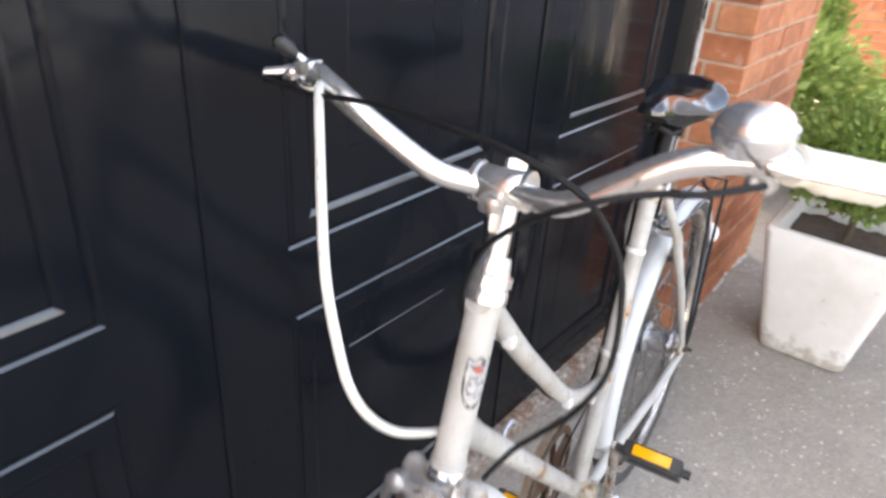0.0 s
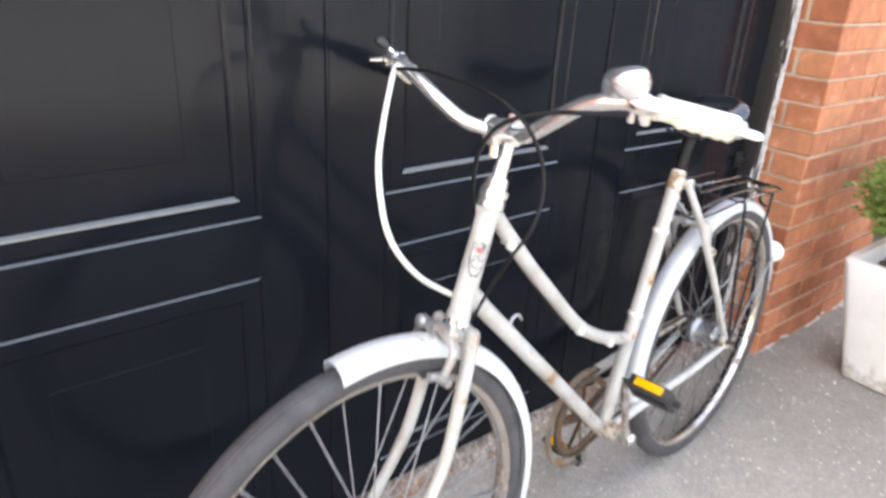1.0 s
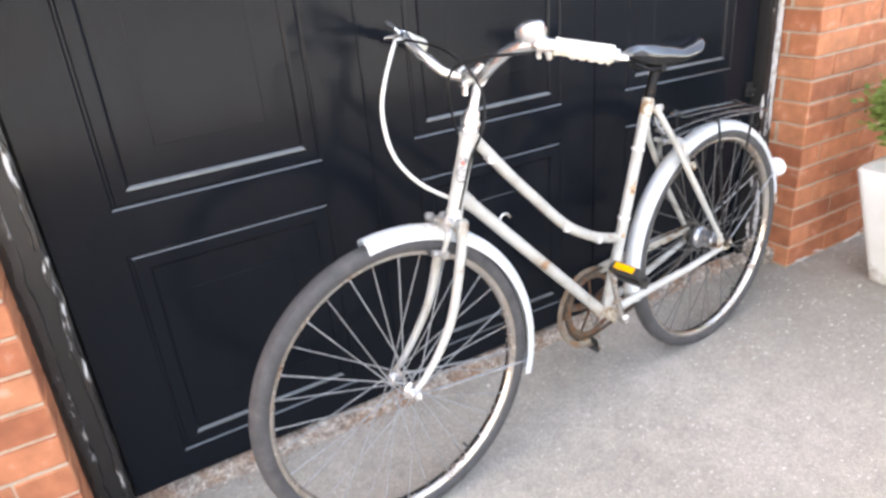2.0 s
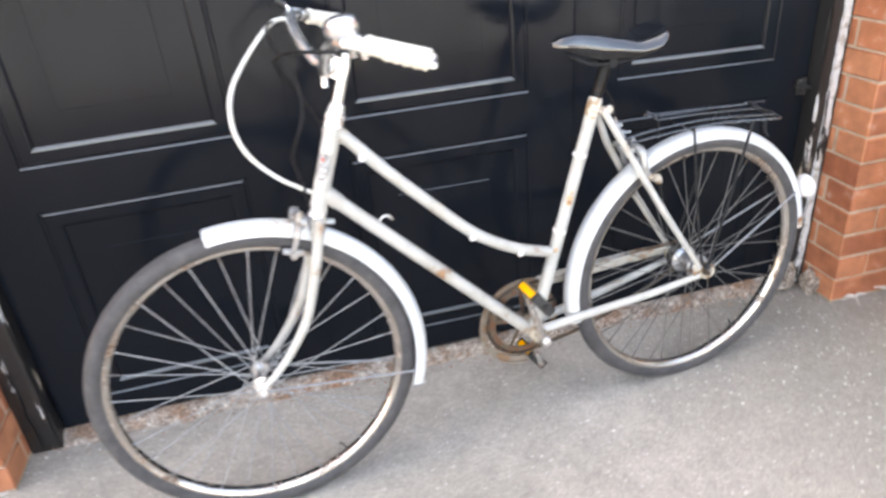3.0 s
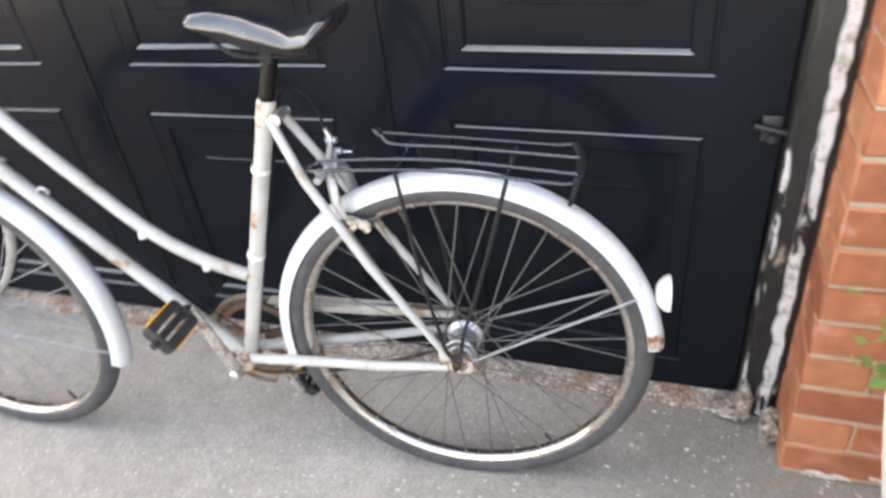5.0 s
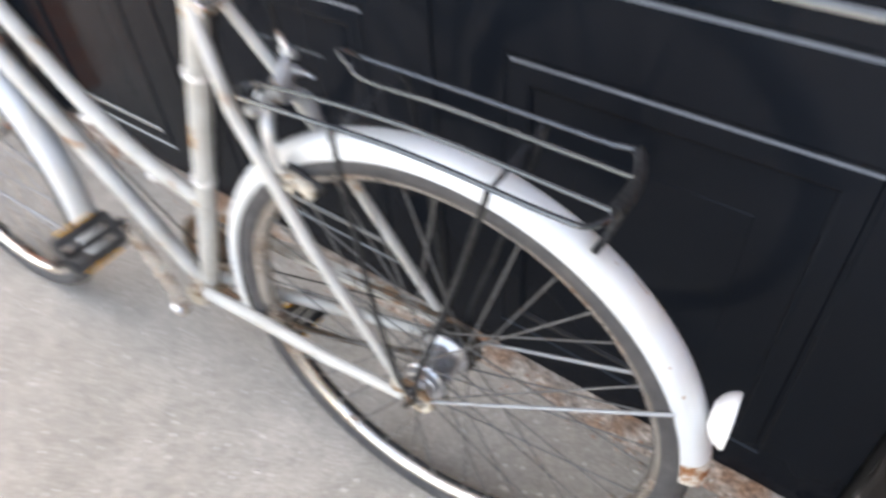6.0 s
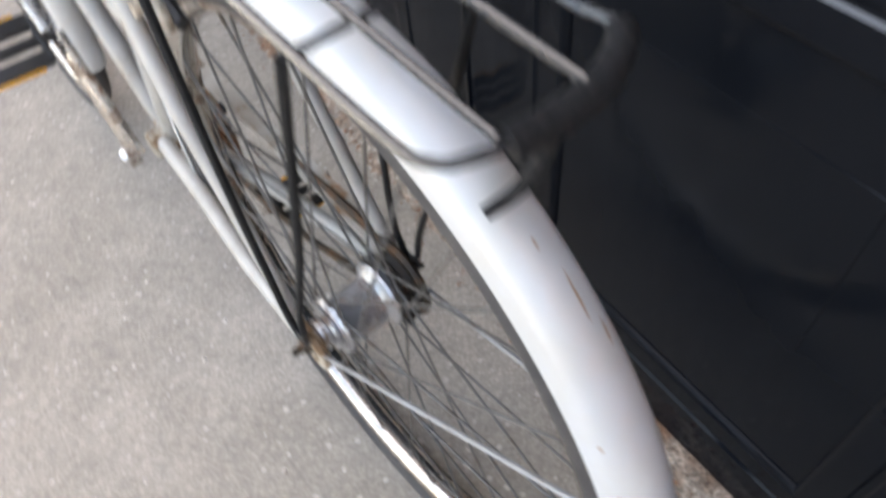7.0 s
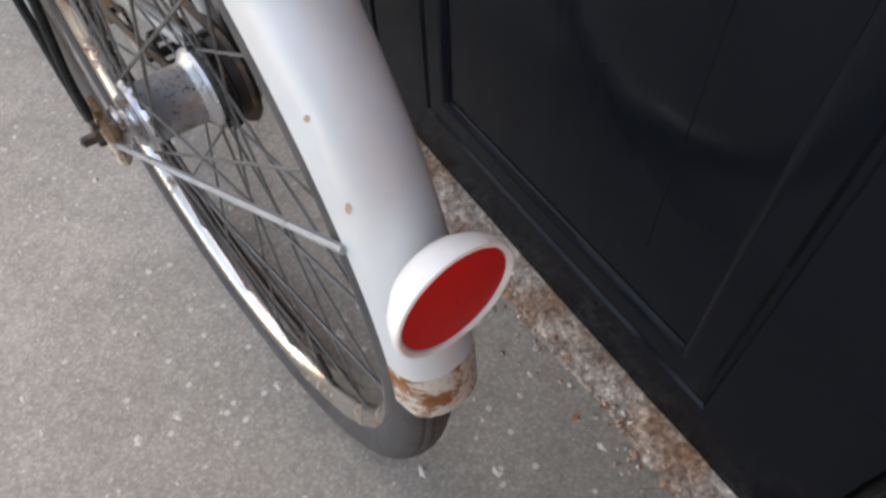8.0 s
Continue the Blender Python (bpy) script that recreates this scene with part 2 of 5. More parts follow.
def ground_material():
    m, n, l, sh = material("weathered_asphalt", (0.2, 0.19, 0.18), 0.9)
    big = noise_node(n, l, 1.6, 6, 0.6)
    mid = noise_node(n, l, 11, 6, 0.65)
    grit = noise_node(n, l, 300, 4, 0.75)
    vor = n.new("ShaderNodeTexVoronoi")
    vor.inputs["Scale"].default_value = 105
    tc = n.new("ShaderNodeTexCoord")
    l.new(tc.outputs["Object"], vor.inputs["Vector"])
    c0 = ramp(n, l, big.outputs[0], [(0.3, (0.385, 0.346, 0.294)), (0.7, (0.530, 0.476, 0.408))])
    c1 = ramp(n, l, mid.outputs[0], [(0.35, (0.88,) * 3), (0.7, (1.07,) * 3)])
    c2 = mix(n, l, 1.0, c0.outputs[0], c1.outputs[0], "MULTIPLY")
    c3 = ramp(n, l, grit.outputs[0], [(0.32, (0.76,) * 3), (0.5, (1.0,) * 3), (0.68, (1.22,) * 3)])
    lump = noise_node(n, l, 60, 3, 0.6)
    c5 = ramp(n, l, lump.outputs[0], [(0.35, (0.92,) * 3), (0.65, (1.06,) * 3)])
    c4 = mix(n, l, 1.0, mix(n, l, 1.0, c2, c3.outputs[0], "MULTIPLY"), c5.outputs[0], "MULTIPLY")
    pebble = n.new("ShaderNodeTexVoronoi")
    pebble.inputs["Scale"].default_value = 190
    l.new(tc.outputs["Object"], pebble.inputs["Vector"])
    gap = ramp(n, l, pebble.outputs["Distance"], [(0.15, (1.06,) * 3), (0.60, (0.82,) * 3)])
    c4 = mix(n, l, 1.0, c4, gap.outputs[0], "MULTIPLY")
    # darker asphalt tone on the planter's side of the drive, with a ragged soft border
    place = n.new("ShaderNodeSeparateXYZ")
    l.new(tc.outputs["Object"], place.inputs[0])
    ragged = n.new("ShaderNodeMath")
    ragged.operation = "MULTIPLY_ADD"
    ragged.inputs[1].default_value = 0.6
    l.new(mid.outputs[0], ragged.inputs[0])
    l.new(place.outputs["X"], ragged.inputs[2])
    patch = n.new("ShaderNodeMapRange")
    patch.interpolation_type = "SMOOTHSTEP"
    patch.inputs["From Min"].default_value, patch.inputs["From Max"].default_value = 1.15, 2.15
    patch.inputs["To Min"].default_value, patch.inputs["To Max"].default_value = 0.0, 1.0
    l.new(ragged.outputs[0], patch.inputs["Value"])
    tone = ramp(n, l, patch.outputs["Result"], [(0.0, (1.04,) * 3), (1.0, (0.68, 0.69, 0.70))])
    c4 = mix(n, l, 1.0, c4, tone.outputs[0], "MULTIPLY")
    stone = n.new("ShaderNodeTexWhiteNoise")
    l.new(vor.outputs["Color"], stone.inputs["Vector"])
    pale = ramp(n, l, stone.outputs["Value"], [(0.945, (0, 0, 0)), (0.960, (1, 1, 1))])
    core = ramp(n, l, vor.outputs["Distance"], [(0.30, (1, 1, 1)), (0.42, (0, 0, 0))])
    f = mix(n, l, 1.0, pale.outputs[0], core.outputs[0], "MULTIPLY")
    l.new(mix(n, l, f, c4, (0.60, 0.56, 0.51)), sh.inputs["Base Color"])
    bump(n, l, sh, grit.outputs[0], 0.45, 0.004)
    return m


def sill_material():
    m, n, l, sh = material("stained_concrete", (0.35, 0.29, 0.24), 0.9)
    a = noise_node(n, l, 30, 6, 0.7)
    c = ramp(n, l, a.outputs[0], [(0.28, (0.13, 0.095, 0.075)), (0.45, (0.28, 0.22, 0.18)), (0.6, (0.46, 0.39, 0.33)), (0.75, (0.66, 0.62, 0.56))])
    r = noise_node(n, l, 9, 5, 0.6)
    rs = ramp(n, l, r.outputs[0], [(0.48, (0, 0, 0)), (0.62, (0.75, 0.75, 0.75))])
    c1 = mix(n, l, rs.outputs[0], c.outputs[0], (0.26, 0.13, 0.07))
    g = noise_node(n, l, 130, 4, 0.75)
    gr = ramp(n, l, g.outputs[0], [(0.32, (0.35,) * 3), (0.5, (1.0,) * 3), (0.64, (1.8,) * 3)])
    l.new(mix(n, l, 1.0, c1, gr.outputs[0], "MULTIPLY"), sh.inputs["Base Color"])
    bump(n, l, sh, g.outputs[0], 1.0, 0.006)
    return m


def crumb_material():
    """Loose crumbs of cement, brick and grit, each of its own colour."""
    m, n, l, sh = material("loose_crumbs", (0.4, 0.35, 0.3), 0.9)
    geo = n.new("ShaderNodeNewGeometry")
    c = ramp(n, l, geo.outputs["Random Per Island"], [(0.0, (0.72, 0.69, 0.64)), (0.22, (0.55, 0.49, 0.42)), (0.40, (0.36, 0.17, 0.09)), (0.58, (0.30, 0.12, 0.07)), (0.75, (0.16, 0.12, 0.09)), (1.0, (0.42, 0.37, 0.31))])
    l.new(c.outputs[0], sh.inputs["Base Color"])
    return m


def planter_material():
    m, n, l, sh = material("whitewashed_concrete", (0.74, 0.71, 0.66), 0.85)
    a = noise_node(n, l, 7, 6, 0.65)
    c = ramp(n, l, a.outputs[0], [(0.35, (0.76, 0.72, 0.65)), (0.6, (0.84, 0.81, 0.76))])
    d = noise_node(n, l, 24, 6, 0.7)
    sp = ramp(n, l, d.outputs[0], [(0.62, (0, 0, 0)), (0.74, (0.6,) * 3)])
    c1 = mix(n, l, sp.outputs[0], c.outputs[0], (0.42, 0.36, 0.28))
    # mud splashes and bared concrete along the foot
    tc = n.new("ShaderNodeTexCoord")
    place = n.new("ShaderNodeSeparateXYZ")
    l.new(tc.outputs["Object"], place.inputs[0])
    ragged = n.new("ShaderNodeMath")
    ragged.operation = "MULTIPLY_ADD"
    ragged.inputs[1].default_value = -0.30
    l.new(d.outputs[0], ragged.inputs[0])
    l.new(place.outputs["Z"], ragged.inputs[2])
    foot = n.new("ShaderNodeMapRange")
    foot.inputs["From Min"].default_value, foot.inputs["From Max"].default_value = -0.145, -0.085
    foot.inputs["To Min"].default_value, foot.inputs["To Max"].default_value = 0.75, 0.0
    l.new(ragged.outputs[0], foot.inputs["Value"])
    l.new(mix(n, l, foot.outputs["Result"], c1, (0.40, 0.33, 0.25)), sh.inputs["Base Color"])
    bump(n, l, sh, d.outputs[0], 0.35, 0.006)
    return m


def leaf_material(name, dark, light):
    m, n, l, sh = material(name, dark, 0.6)
    geo = n.new("ShaderNodeNewGeometry")
    c = ramp(n, l, geo.outputs["Random Per Island"], [(0.0, dark), (1.0, light)])
    l.new(c.outputs[0], sh.inputs["Base Color"])
    glow = n.new("ShaderNodeBsdfTranslucent")
    l.new(c.outputs[0], glow.inputs["Color"])
    both = n.new("ShaderNodeMixShader")
    both.inputs[0].default_value = 0.4
    l.new(sh.outputs[0], both.inputs[1])
    l.new(glow.outputs[0], both.inputs[2])
    l.new(both.outputs[0], n["Material Output"].inputs["Surface"])
    return m


M_TYRE = tyre_material()
M_DOOR = door_material()
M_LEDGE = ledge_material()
M_PEEL = peeling_material("flaking_black_paint", 0.53)
M_PEEL_BARE = peeling_material("bared_pale_primer", 0.435)
M_PEEL_FEW = peeling_material("chipped_black_paint", 0.57)
M_JAMB = jamb_material()
M_BRICK = brick_material("red_brick", (0.37, 0.115, 0.054), (0.49, 0.172, 0.082), (0.57, 0.225, 0.112), 0.55)
M_MORTAR = mortar_material()
M_GROUND = ground_material()
M_SILL = sill_material()
M_CRUMB = crumb_material()
M_ROAD = worn("pale_concrete", (0.36, 0.40, 0.45), (0.29, 0.32, 0.36), (0.3, 0.29, 0.28), 0.85, 0, 0.7, 3, 0.3)
M_POT = planter_material()
M_SOIL = worn("dark_soil", (0.10, 0.064, 0.042), (0.06, 0.038, 0.025), (0.16, 0.11, 0.07), 0.95, 0, 0.5, 60, 0.8)
M_LEAF = leaf_material("fresh_conifer_green", (0.14, 0.23, 0.05), (0.33, 0.44, 0.13))
M_LEAFB = leaf_material("dry_brown_twig_leaf", (0.13, 0.06, 0.025), (0.22, 0.12, 0.05))
M_HEDGE = leaf_material("hedge_green", (0.14, 0.23, 0.05), (0.33, 0.44, 0.14))
M_BARK = worn("brown_bark", (0.14, 0.09, 0.055), (0.08, 0.05, 0.03), (0.2, 0.14, 0.1), 0.9, 0, 0.55, 50, 0.5)
M_CHIP = worn("pale_petal_and_stone", (0.66, 0.62, 0.56), (0.5, 0.45, 0.4), (0.3, 0.2, 0.15), 0.8, 0, 0.7, 90)


# ---------------------------------------------------------------- mesh helpers
class Geo:
    """Vertices and faces of one part."""

    def __init__(self):
        self.v, self.f = [], []

    def add(self, verts, faces):
        k = len(self.v)
        self.v += [tuple(p) for p in verts]
        self.f += [tuple(i + k for i in face) for face in faces]
        return self

    def tube(self, pts, r, n=10, closed=False, flat=1.0):
        """A round bar along a line of points; r one radius or one per point."""
        pts = [Vector(p) for p in pts]
        m = len(pts)
        rs = r if isinstance(r, (list, tuple)) else [r] * m
        tang = []
        for i in range(m):
            a = pts[(i - 1) % m] if closed or i else pts[0]
            b = pts[(i + 1) % m] if closed or i < m - 1 else pts[-1]
            tang.append((b - a).normalized())
        side = tang[0].orthogonal().normalized()
        verts = []
        for p, t, rr in zip(pts, tang, rs):
            side = (side - t * side.dot(t)).normalized()
            up = t.cross(side)
            for j in range(n):
                a = 2 * math.pi * j / n
                verts.append(p + side * (math.cos(a) * rr) + up * (math.sin(a) * rr * flat))
        faces = []
        for i in range(m if closed else m - 1):
            for j in range(n):
                a, b = i * n, ((i + 1) % m) * n
                faces.append((a + j, a + (j + 1) % n, b + (j + 1) % n, b + j))
        if not closed:
            faces += [tuple(range(n - 1, -1, -1)), tuple(range((m - 1) * n, m * n))]
        return self.add(verts, faces)

    def turn(self, profile, centre=(0, 0, 0), a0=0.0, a1=360.0, n=72, closed=True, axis="y"):
        """A profile of (along the axis, radius) swung round an axis through centre, from a0 to a1 degrees."""
        full = abs(a1 - a0) >= 359.9
        steps = n if full else n + 1
        verts = []
        for i in range(steps):
            a = radians(a0 + (a1 - a0) * i / n)
            ca, sa = math.cos(a), math.sin(a)
            for y, r in profile:
                p = (r * ca, y, r * sa) if axis == "y" else (r * ca, r * sa, y) if axis == "z" else (y, r * ca, r * sa)
                verts.append((centre[0] + p[0], centre[1] + p[1], centre[2] + p[2]))
        k = len(profile)
        faces = []
        for i in range(n):
            a, b = i * k, ((i + 1) % steps) * k
            for j in range(k if closed else k - 1):
                faces.append((a + j, a + (j + 1) % k, b + (j + 1) % k, b + j))
        if not full and closed:
            faces += [tuple(range(k)), tuple(range((steps - 1) * k, steps * k))[::-1]]
        return self.add(verts, faces)

    def box(self, lo, hi, bevel=0.0, m=None):
        """A box with chamfered edges between two corners, moved by the matrix m."""
        lo, hi = Vector(lo), Vector(hi)
        bm = bmesh.new()
        bmesh.ops.create_cube(bm, size=1.0)
        for v in bm.verts:
            v.co = Vector([(lo[i] + hi[i]) / 2 + v.co[i] * (hi[i] - lo[i]) for i in range(3)])
        if bevel:
            bmesh.ops.bevel(bm, geom=bm.edges[:], offset=bevel, segments=2, affect="EDGES", profile=0.6)
        if m is not None:
            bm.transform(m)
        bm.verts.index_update()
        self.add([v.co for v in bm.verts], [[v.index for v in f.verts] for f in bm.faces])
        bm.free()
        return self

    def move(self, m):
        self.v = [tuple(m @ Vector(p)) for p in self.v]
        return self


def mesh_of(name, geo, mat, sharp=38):
    me = bpy.data.meshes.new(name)
    me.from_pydata(geo.v, [], geo.f)
    bm = bmesh.new()
    bm.from_mesh(me)
    bmesh.ops.recalc_face_normals(bm, faces=bm.faces)
    bm.to_mesh(me)
    bm.free()
    me.shade_smooth()
    me.set_sharp_from_angle(angle=radians(sharp))
    me.materials.append(mat)
    return me


def part(name, geo, mat, parent=None, label="", sharp=38):
    """Links one mesh object, under its thing where a parent is given."""
    ob = new(name, geo if isinstance(geo, bpy.types.Mesh) else mesh_of(name, geo, mat, sharp))
    if parent:
        ob.parent = parent
    return tagged(ob, label)


def spline(pts, k=8):
    """A smooth line through the points."""
    p = [Vector(q) for q in pts]
    p = [p[0] * 2 - p[1]] + p + [p[-1] * 2 - p[-2]]
    out = []
    for i in range(1, len(p) - 2):
        for j in range(k):
            t = j / k
            a, b, c, d = p[i - 1 : i + 3]
            out.append(0.5 * ((2 * b) + (c - a) * t + (2 * a - 5 * b + 4 * c - d) * t * t + (3 * b - a - 3 * c + d) * t ** 3))
    return out + [p[-2]]


def between(a, b, n):
    return [Vector(a).lerp(Vector(b), i / n) for i in range(n + 1)]


# ---------------------------------------------------------------- setting
JAMB_L, JAMB_R = -0.568, 1.575      # edges of the door leaf
PIER_L, PIER_R = -0.650, 1.655     # brick corners of the opening
PIER_Y = -0.165                    # face of the brickwork
DOOR_TOP = 2.04
GROUND = -0.005                    # level of the asphalt


def build_ground():
    g = Geo()
    g.add([(-300, -300, GROUND), (300, -300, GROUND), (300, 300, GROUND), (-300, 300, GROUND)], [(0, 1, 2, 3)])
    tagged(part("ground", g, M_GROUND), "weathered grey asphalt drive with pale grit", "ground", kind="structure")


def build_door():
    """Black panelled garage door: grooved rails and stiles round nine fielded panels."""
    g = Geo()
    columns = [(-0.437, 0.032), (0.279, 0.753), (0.995, 1.461)]
    rows = [(0.108, 0.639), (0.741, 1.278), (1.379, 1.917)]

    def sag(x):
        """How far the three hinged leaves hang out of level at x."""
        if x < 0.158:
            return -0.0045 + 0.0105 * (x + 0.437)
        return 0.0 if x < 0.876 else -0.0035 - 0.0195 * (x - 0.995)

    xs = [JAMB_L] + [v for c in columns for v in c] + [JAMB_R]
    zs = [0.034] + [v for r in rows for v in r] + [DOOR_TOP]
    for i in range(len(xs) - 1):
        for j in range(len(zs) - 1):
            if i % 2 and j % 2:
                continue
            a, b, c, d = xs[i], xs[i + 1], zs[j], zs[j + 1]
            g.add([(a, 0, c + sag(a)), (b, 0, c + sag(b)), (b, 0, d + sag(b)), (a, 0, d + sag(a))], [(0, 1, 2, 3)])
    rings = [(0, 0), (0.0038, 0.0030), (0.0085, 0.0028), (0.0115, 0.0), (0.036, 0.0), (0.0395, 0.0006), (0.0425, 0.0021), (0.0448, 0.0043), (0.0458, 0.0068), (0.115, 0.0068), (0.1163, 0.0060)]
    # upward edges get the paler paint, which carries their sky glint as colour
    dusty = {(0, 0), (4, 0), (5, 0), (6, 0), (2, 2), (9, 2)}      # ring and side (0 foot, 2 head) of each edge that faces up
    panels = []
    for a, b in columns:
        for c, d in rows:
            v = []
            for s, y in rings:
                v += [(a + s, y, c + s), (b - s, y, c + s), (b - s, y, d - s), (a + s, y, d - s)]
            f = [(4 * k + j, 4 * k + (j + 1) % 4, 4 * k + 4 + (j + 1) % 4, 4 * k + 4 + j) for k in range(len(rings) - 1) for j in range(4)]
            k = 4 * (len(rings) - 1)
            v = [(x, y, z + sag(x)) for x, y, z in v]
            me = bpy.data.meshes.new("door_panel")
            me.from_pydata(v, [], f + [(k, k + 1, k + 2, k + 3)])
            me.materials.append(M_DOOR)
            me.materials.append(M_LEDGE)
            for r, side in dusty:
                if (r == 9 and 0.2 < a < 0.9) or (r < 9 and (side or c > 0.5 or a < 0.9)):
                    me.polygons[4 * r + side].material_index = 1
            panels.append(me)
    a, b, c, d = JAMB_L, JAMB_R, 0.034, DOOR_TOP
    g.add([(a, 0, c), (b, 0, c), (b, 0, d), (a, 0, d), (a, 0.045, c), (b, 0.045, c), (b, 0.045, d), (a, 0.045, d)],
          [(0, 1, 5, 4), (1, 2, 6, 5), (2, 3, 7, 6), (3, 0, 4, 7), (4, 5, 6, 7)])
    me = bpy.data.meshes.new("door_1")
    me.from_pydata(g.v, [], g.f)
    me.materials.append(M_DOOR)
    door = tagged(part("door_1", me, M_DOOR), "closed black gloss-painted panelled garage door with dusty flecks", "garage door", kind="structure")
    for me in panels:
        part("door_panel", me, M_DOOR, door)
    for x in (0.158, 0.876):
        s = Geo().box((x - 0.0035, -0.003, 0.034), (x + 0.0035, 0.002, DOOR_TOP - 0.01), 0.001)
        part("cover_strip", s, M_DOOR, door)
    for x, sgn in ((JAMB_R - 0.012, 1),):
        s = Geo()
        s.box((x - 0.022, -0.010, 0.622), (x + 0.010, -0.001, 0.668), 0.003)
        s.tube([(x - 0.034 * sgn, -0.014, 0.652), (x + 0.018 * sgn, -0.014, 0.640)], 0.006, 8)
        s.tube([(x - 0.006, -0.012, 0.63), (x - 0.006, -0.022, 0.63)], 0.007, 8)
        part("latch", s, M_JAMB, door, "small grey-black latch bolt on the door edge")
    return door


def build_jamb(name, lo, hi, edge_in, edge_out, inner_paint, outer_paint):
    """A timber post beside the door, with flaking strips along its two arrises."""
    g = Geo()
    g.box((lo, -0.036, GROUND), (hi, 0.10, DOOR_TOP), 0.003)
    post = tagged(part(name, g, M_JAMB), "black timber door post with flaking paint", "door frame", kind="structure")
    for x0, x1, y, paint in ((edge_in[0], edge_in[1], -0.046, inner_paint), (edge_out[0], edge_out[1], -0.043, outer_paint)):
        rng = random.Random(int((x0 + 9) * 1000))
        g = Geo()
        n = 90
        v, f = [], []
        for i in range(n + 1):
            z = 0.012 + (DOOR_TOP - 0.02) * i / n
            wob = rng.uniform(-0.003, 0.003)
            a, b = x0 + wob + rng.uniform(-0.0015, 0.0015), x1 + wob + rng.uniform(-0.0015, 0.0015)
            yy = y + rng.uniform(-0.0012, 0.0012)
            v += [(a, -0.034, z), (a + 0.002, yy, z), (b - 0.002, yy, z), (b, -0.034, z)]
        for i in range(n):
            for j in range(3):
                f.append((4 * i + j, 4 * i + j + 1, 4 * i + 5 + j, 4 * i + 4 + j))
        g.add(v, f)
        g.add([v[i] for i in (0, 1, 2, 3)], [(0, 1, 2, 3)])
        part("door_stop", g, paint, post, "strip of flaking black over pale primer", 60)
    return post


def build_mortar_lumps(post):
    """Crumbling mortar smeared round the foot of the post."""
    for cx, cy, cz, sx, sy, sz in ((1.590, -0.052, 0.045, 0.020, 0.022, 0.055), (1.640, -0.085, 0.030, 0.022, 0.036, 0.045), (1.568, -0.040, 0.015, 0.045, 0.028, 0.020)):
        g = Geo()
        n, k = 9, 14
        for i in range(n + 1):
            t = math.pi * i / n
            for j in range(k):
                q = 2 * math.pi * j / k
                d = Vector((math.sin(t) * math.cos(q), math.sin(t) * math.sin(q), math.cos(t)))
                r = 0.85 + 0.45 * noise.noise(d * 2.2 + Vector((cx * 40, cy, 0))) + 0.15 * noise.noise(d * 7)
                g.v.append((cx + d.x * sx * r, cy + d.y * sy * r, max(GROUND, cz + d.z * sz * r)))
        for i in range(n):
            for j in range(k):
                g.f.append((i * k + j, i * k + (j + 1) % k, (i + 1) * k + (j + 1) % k, (i + 1) * k + j))
        part("mortar_lump", g, M_SILL, post, "crumbling pale mortar at the foot of the post")


def build_sill():
    """Rough cement fillet along the foot of the door."""
    g = Geo()
    n = 420
    prof = [(0.046, GROUND), (0.046, 0.026), (0.004, 0.026), (-0.010, 0.023), (-0.020, 0.017), (-0.027, 0.010), (-0.033, 0.004), (-0.040, -0.008)]
    k = len(prof)
    for i in range(n + 1):
        x = PIER_L + (PIER_R - PIER_L) * i / n
        for j, (y, z) in enumerate(prof):
            if j >= 2:
                h = noise.noise((x * 14, y * 40, 1.7)) * 0.006 + noise.noise((x * 55, y * 90, 4.2)) * 0.004
                w = noise.noise((x * 9, 3.1, 0)) * 0.012 * (j - 2) / 5 + noise.noise((x * 40, 7.1, j)) * 0.006 * (j - 2) / 5
                y, z = y + w, max(z + h * (0.5 if j == 2 else 1), GROUND - 0.002)
                if j == k - 1:
                    z = GROUND - 0.004
            g.v.append((x, y, z))
    for i in range(n):
        for j in range(k - 1):
            g.f.append((i * k + j, i * k + j + 1, (i + 1) * k + j + 1, (i + 1) * k + j))
    g.f += [tuple(range(k)), tuple(range(n * k, n * k + k))[::-1]]
    tagged(part("threshold", g, M_SILL, sharp=60), "crumbling stained cement strip under the garage door", "threshold", kind="structure")


def build_crumbs():
    """Loose crumbs that lie on and along the cement strip."""
    rng = random.Random(17)
    g = Geo()
    for _ in range(1500):
        x = rng.uniform(PIER_L + 0.02, PIER_R - 0.02)
        y = -0.012 - abs(rng.gauss(0, 0.026))
        z = GROUND if y < -0.040 else 0.001 + (y + 0.040) * 0.55
        r = min(0.0055, 0.0009 + abs(rng.gauss(0, 0.0016)))
        d = [Vector((math.cos(a) * r * rng.uniform(0.7, 1.3), math.sin(a) * r * rng.uniform(0.7, 1.3), 0)) for a in [2 * math.pi * i / 5 + rng.uniform(-0.4, 0.4) for i in range(5)]]
        c = Vector((x, y, z - 0.0006))
        top = c + Vector((rng.uniform(-0.3, 0.3) * r, rng.uniform(-0.3, 0.3) * r, r * rng.uniform(0.9, 1.5)))
        mid = [c + q * 0.9 + Vector((0, 0, r * rng.uniform(0.4, 0.9))) for q in d]
        g.add([c + q for q in d] + mid + [top], [(i, (i + 1) % 5, 5 + (i + 1) % 5, 5 + i) for i in range(5)] + [(5 + i, 5 + (i + 1) % 5, 10) for i in range(5)])
    tagged(part("crumbs", g, M_CRUMB, sharp=20), "crumbs of cement, brick and grit along the threshold", "rubble", kind="stuff")


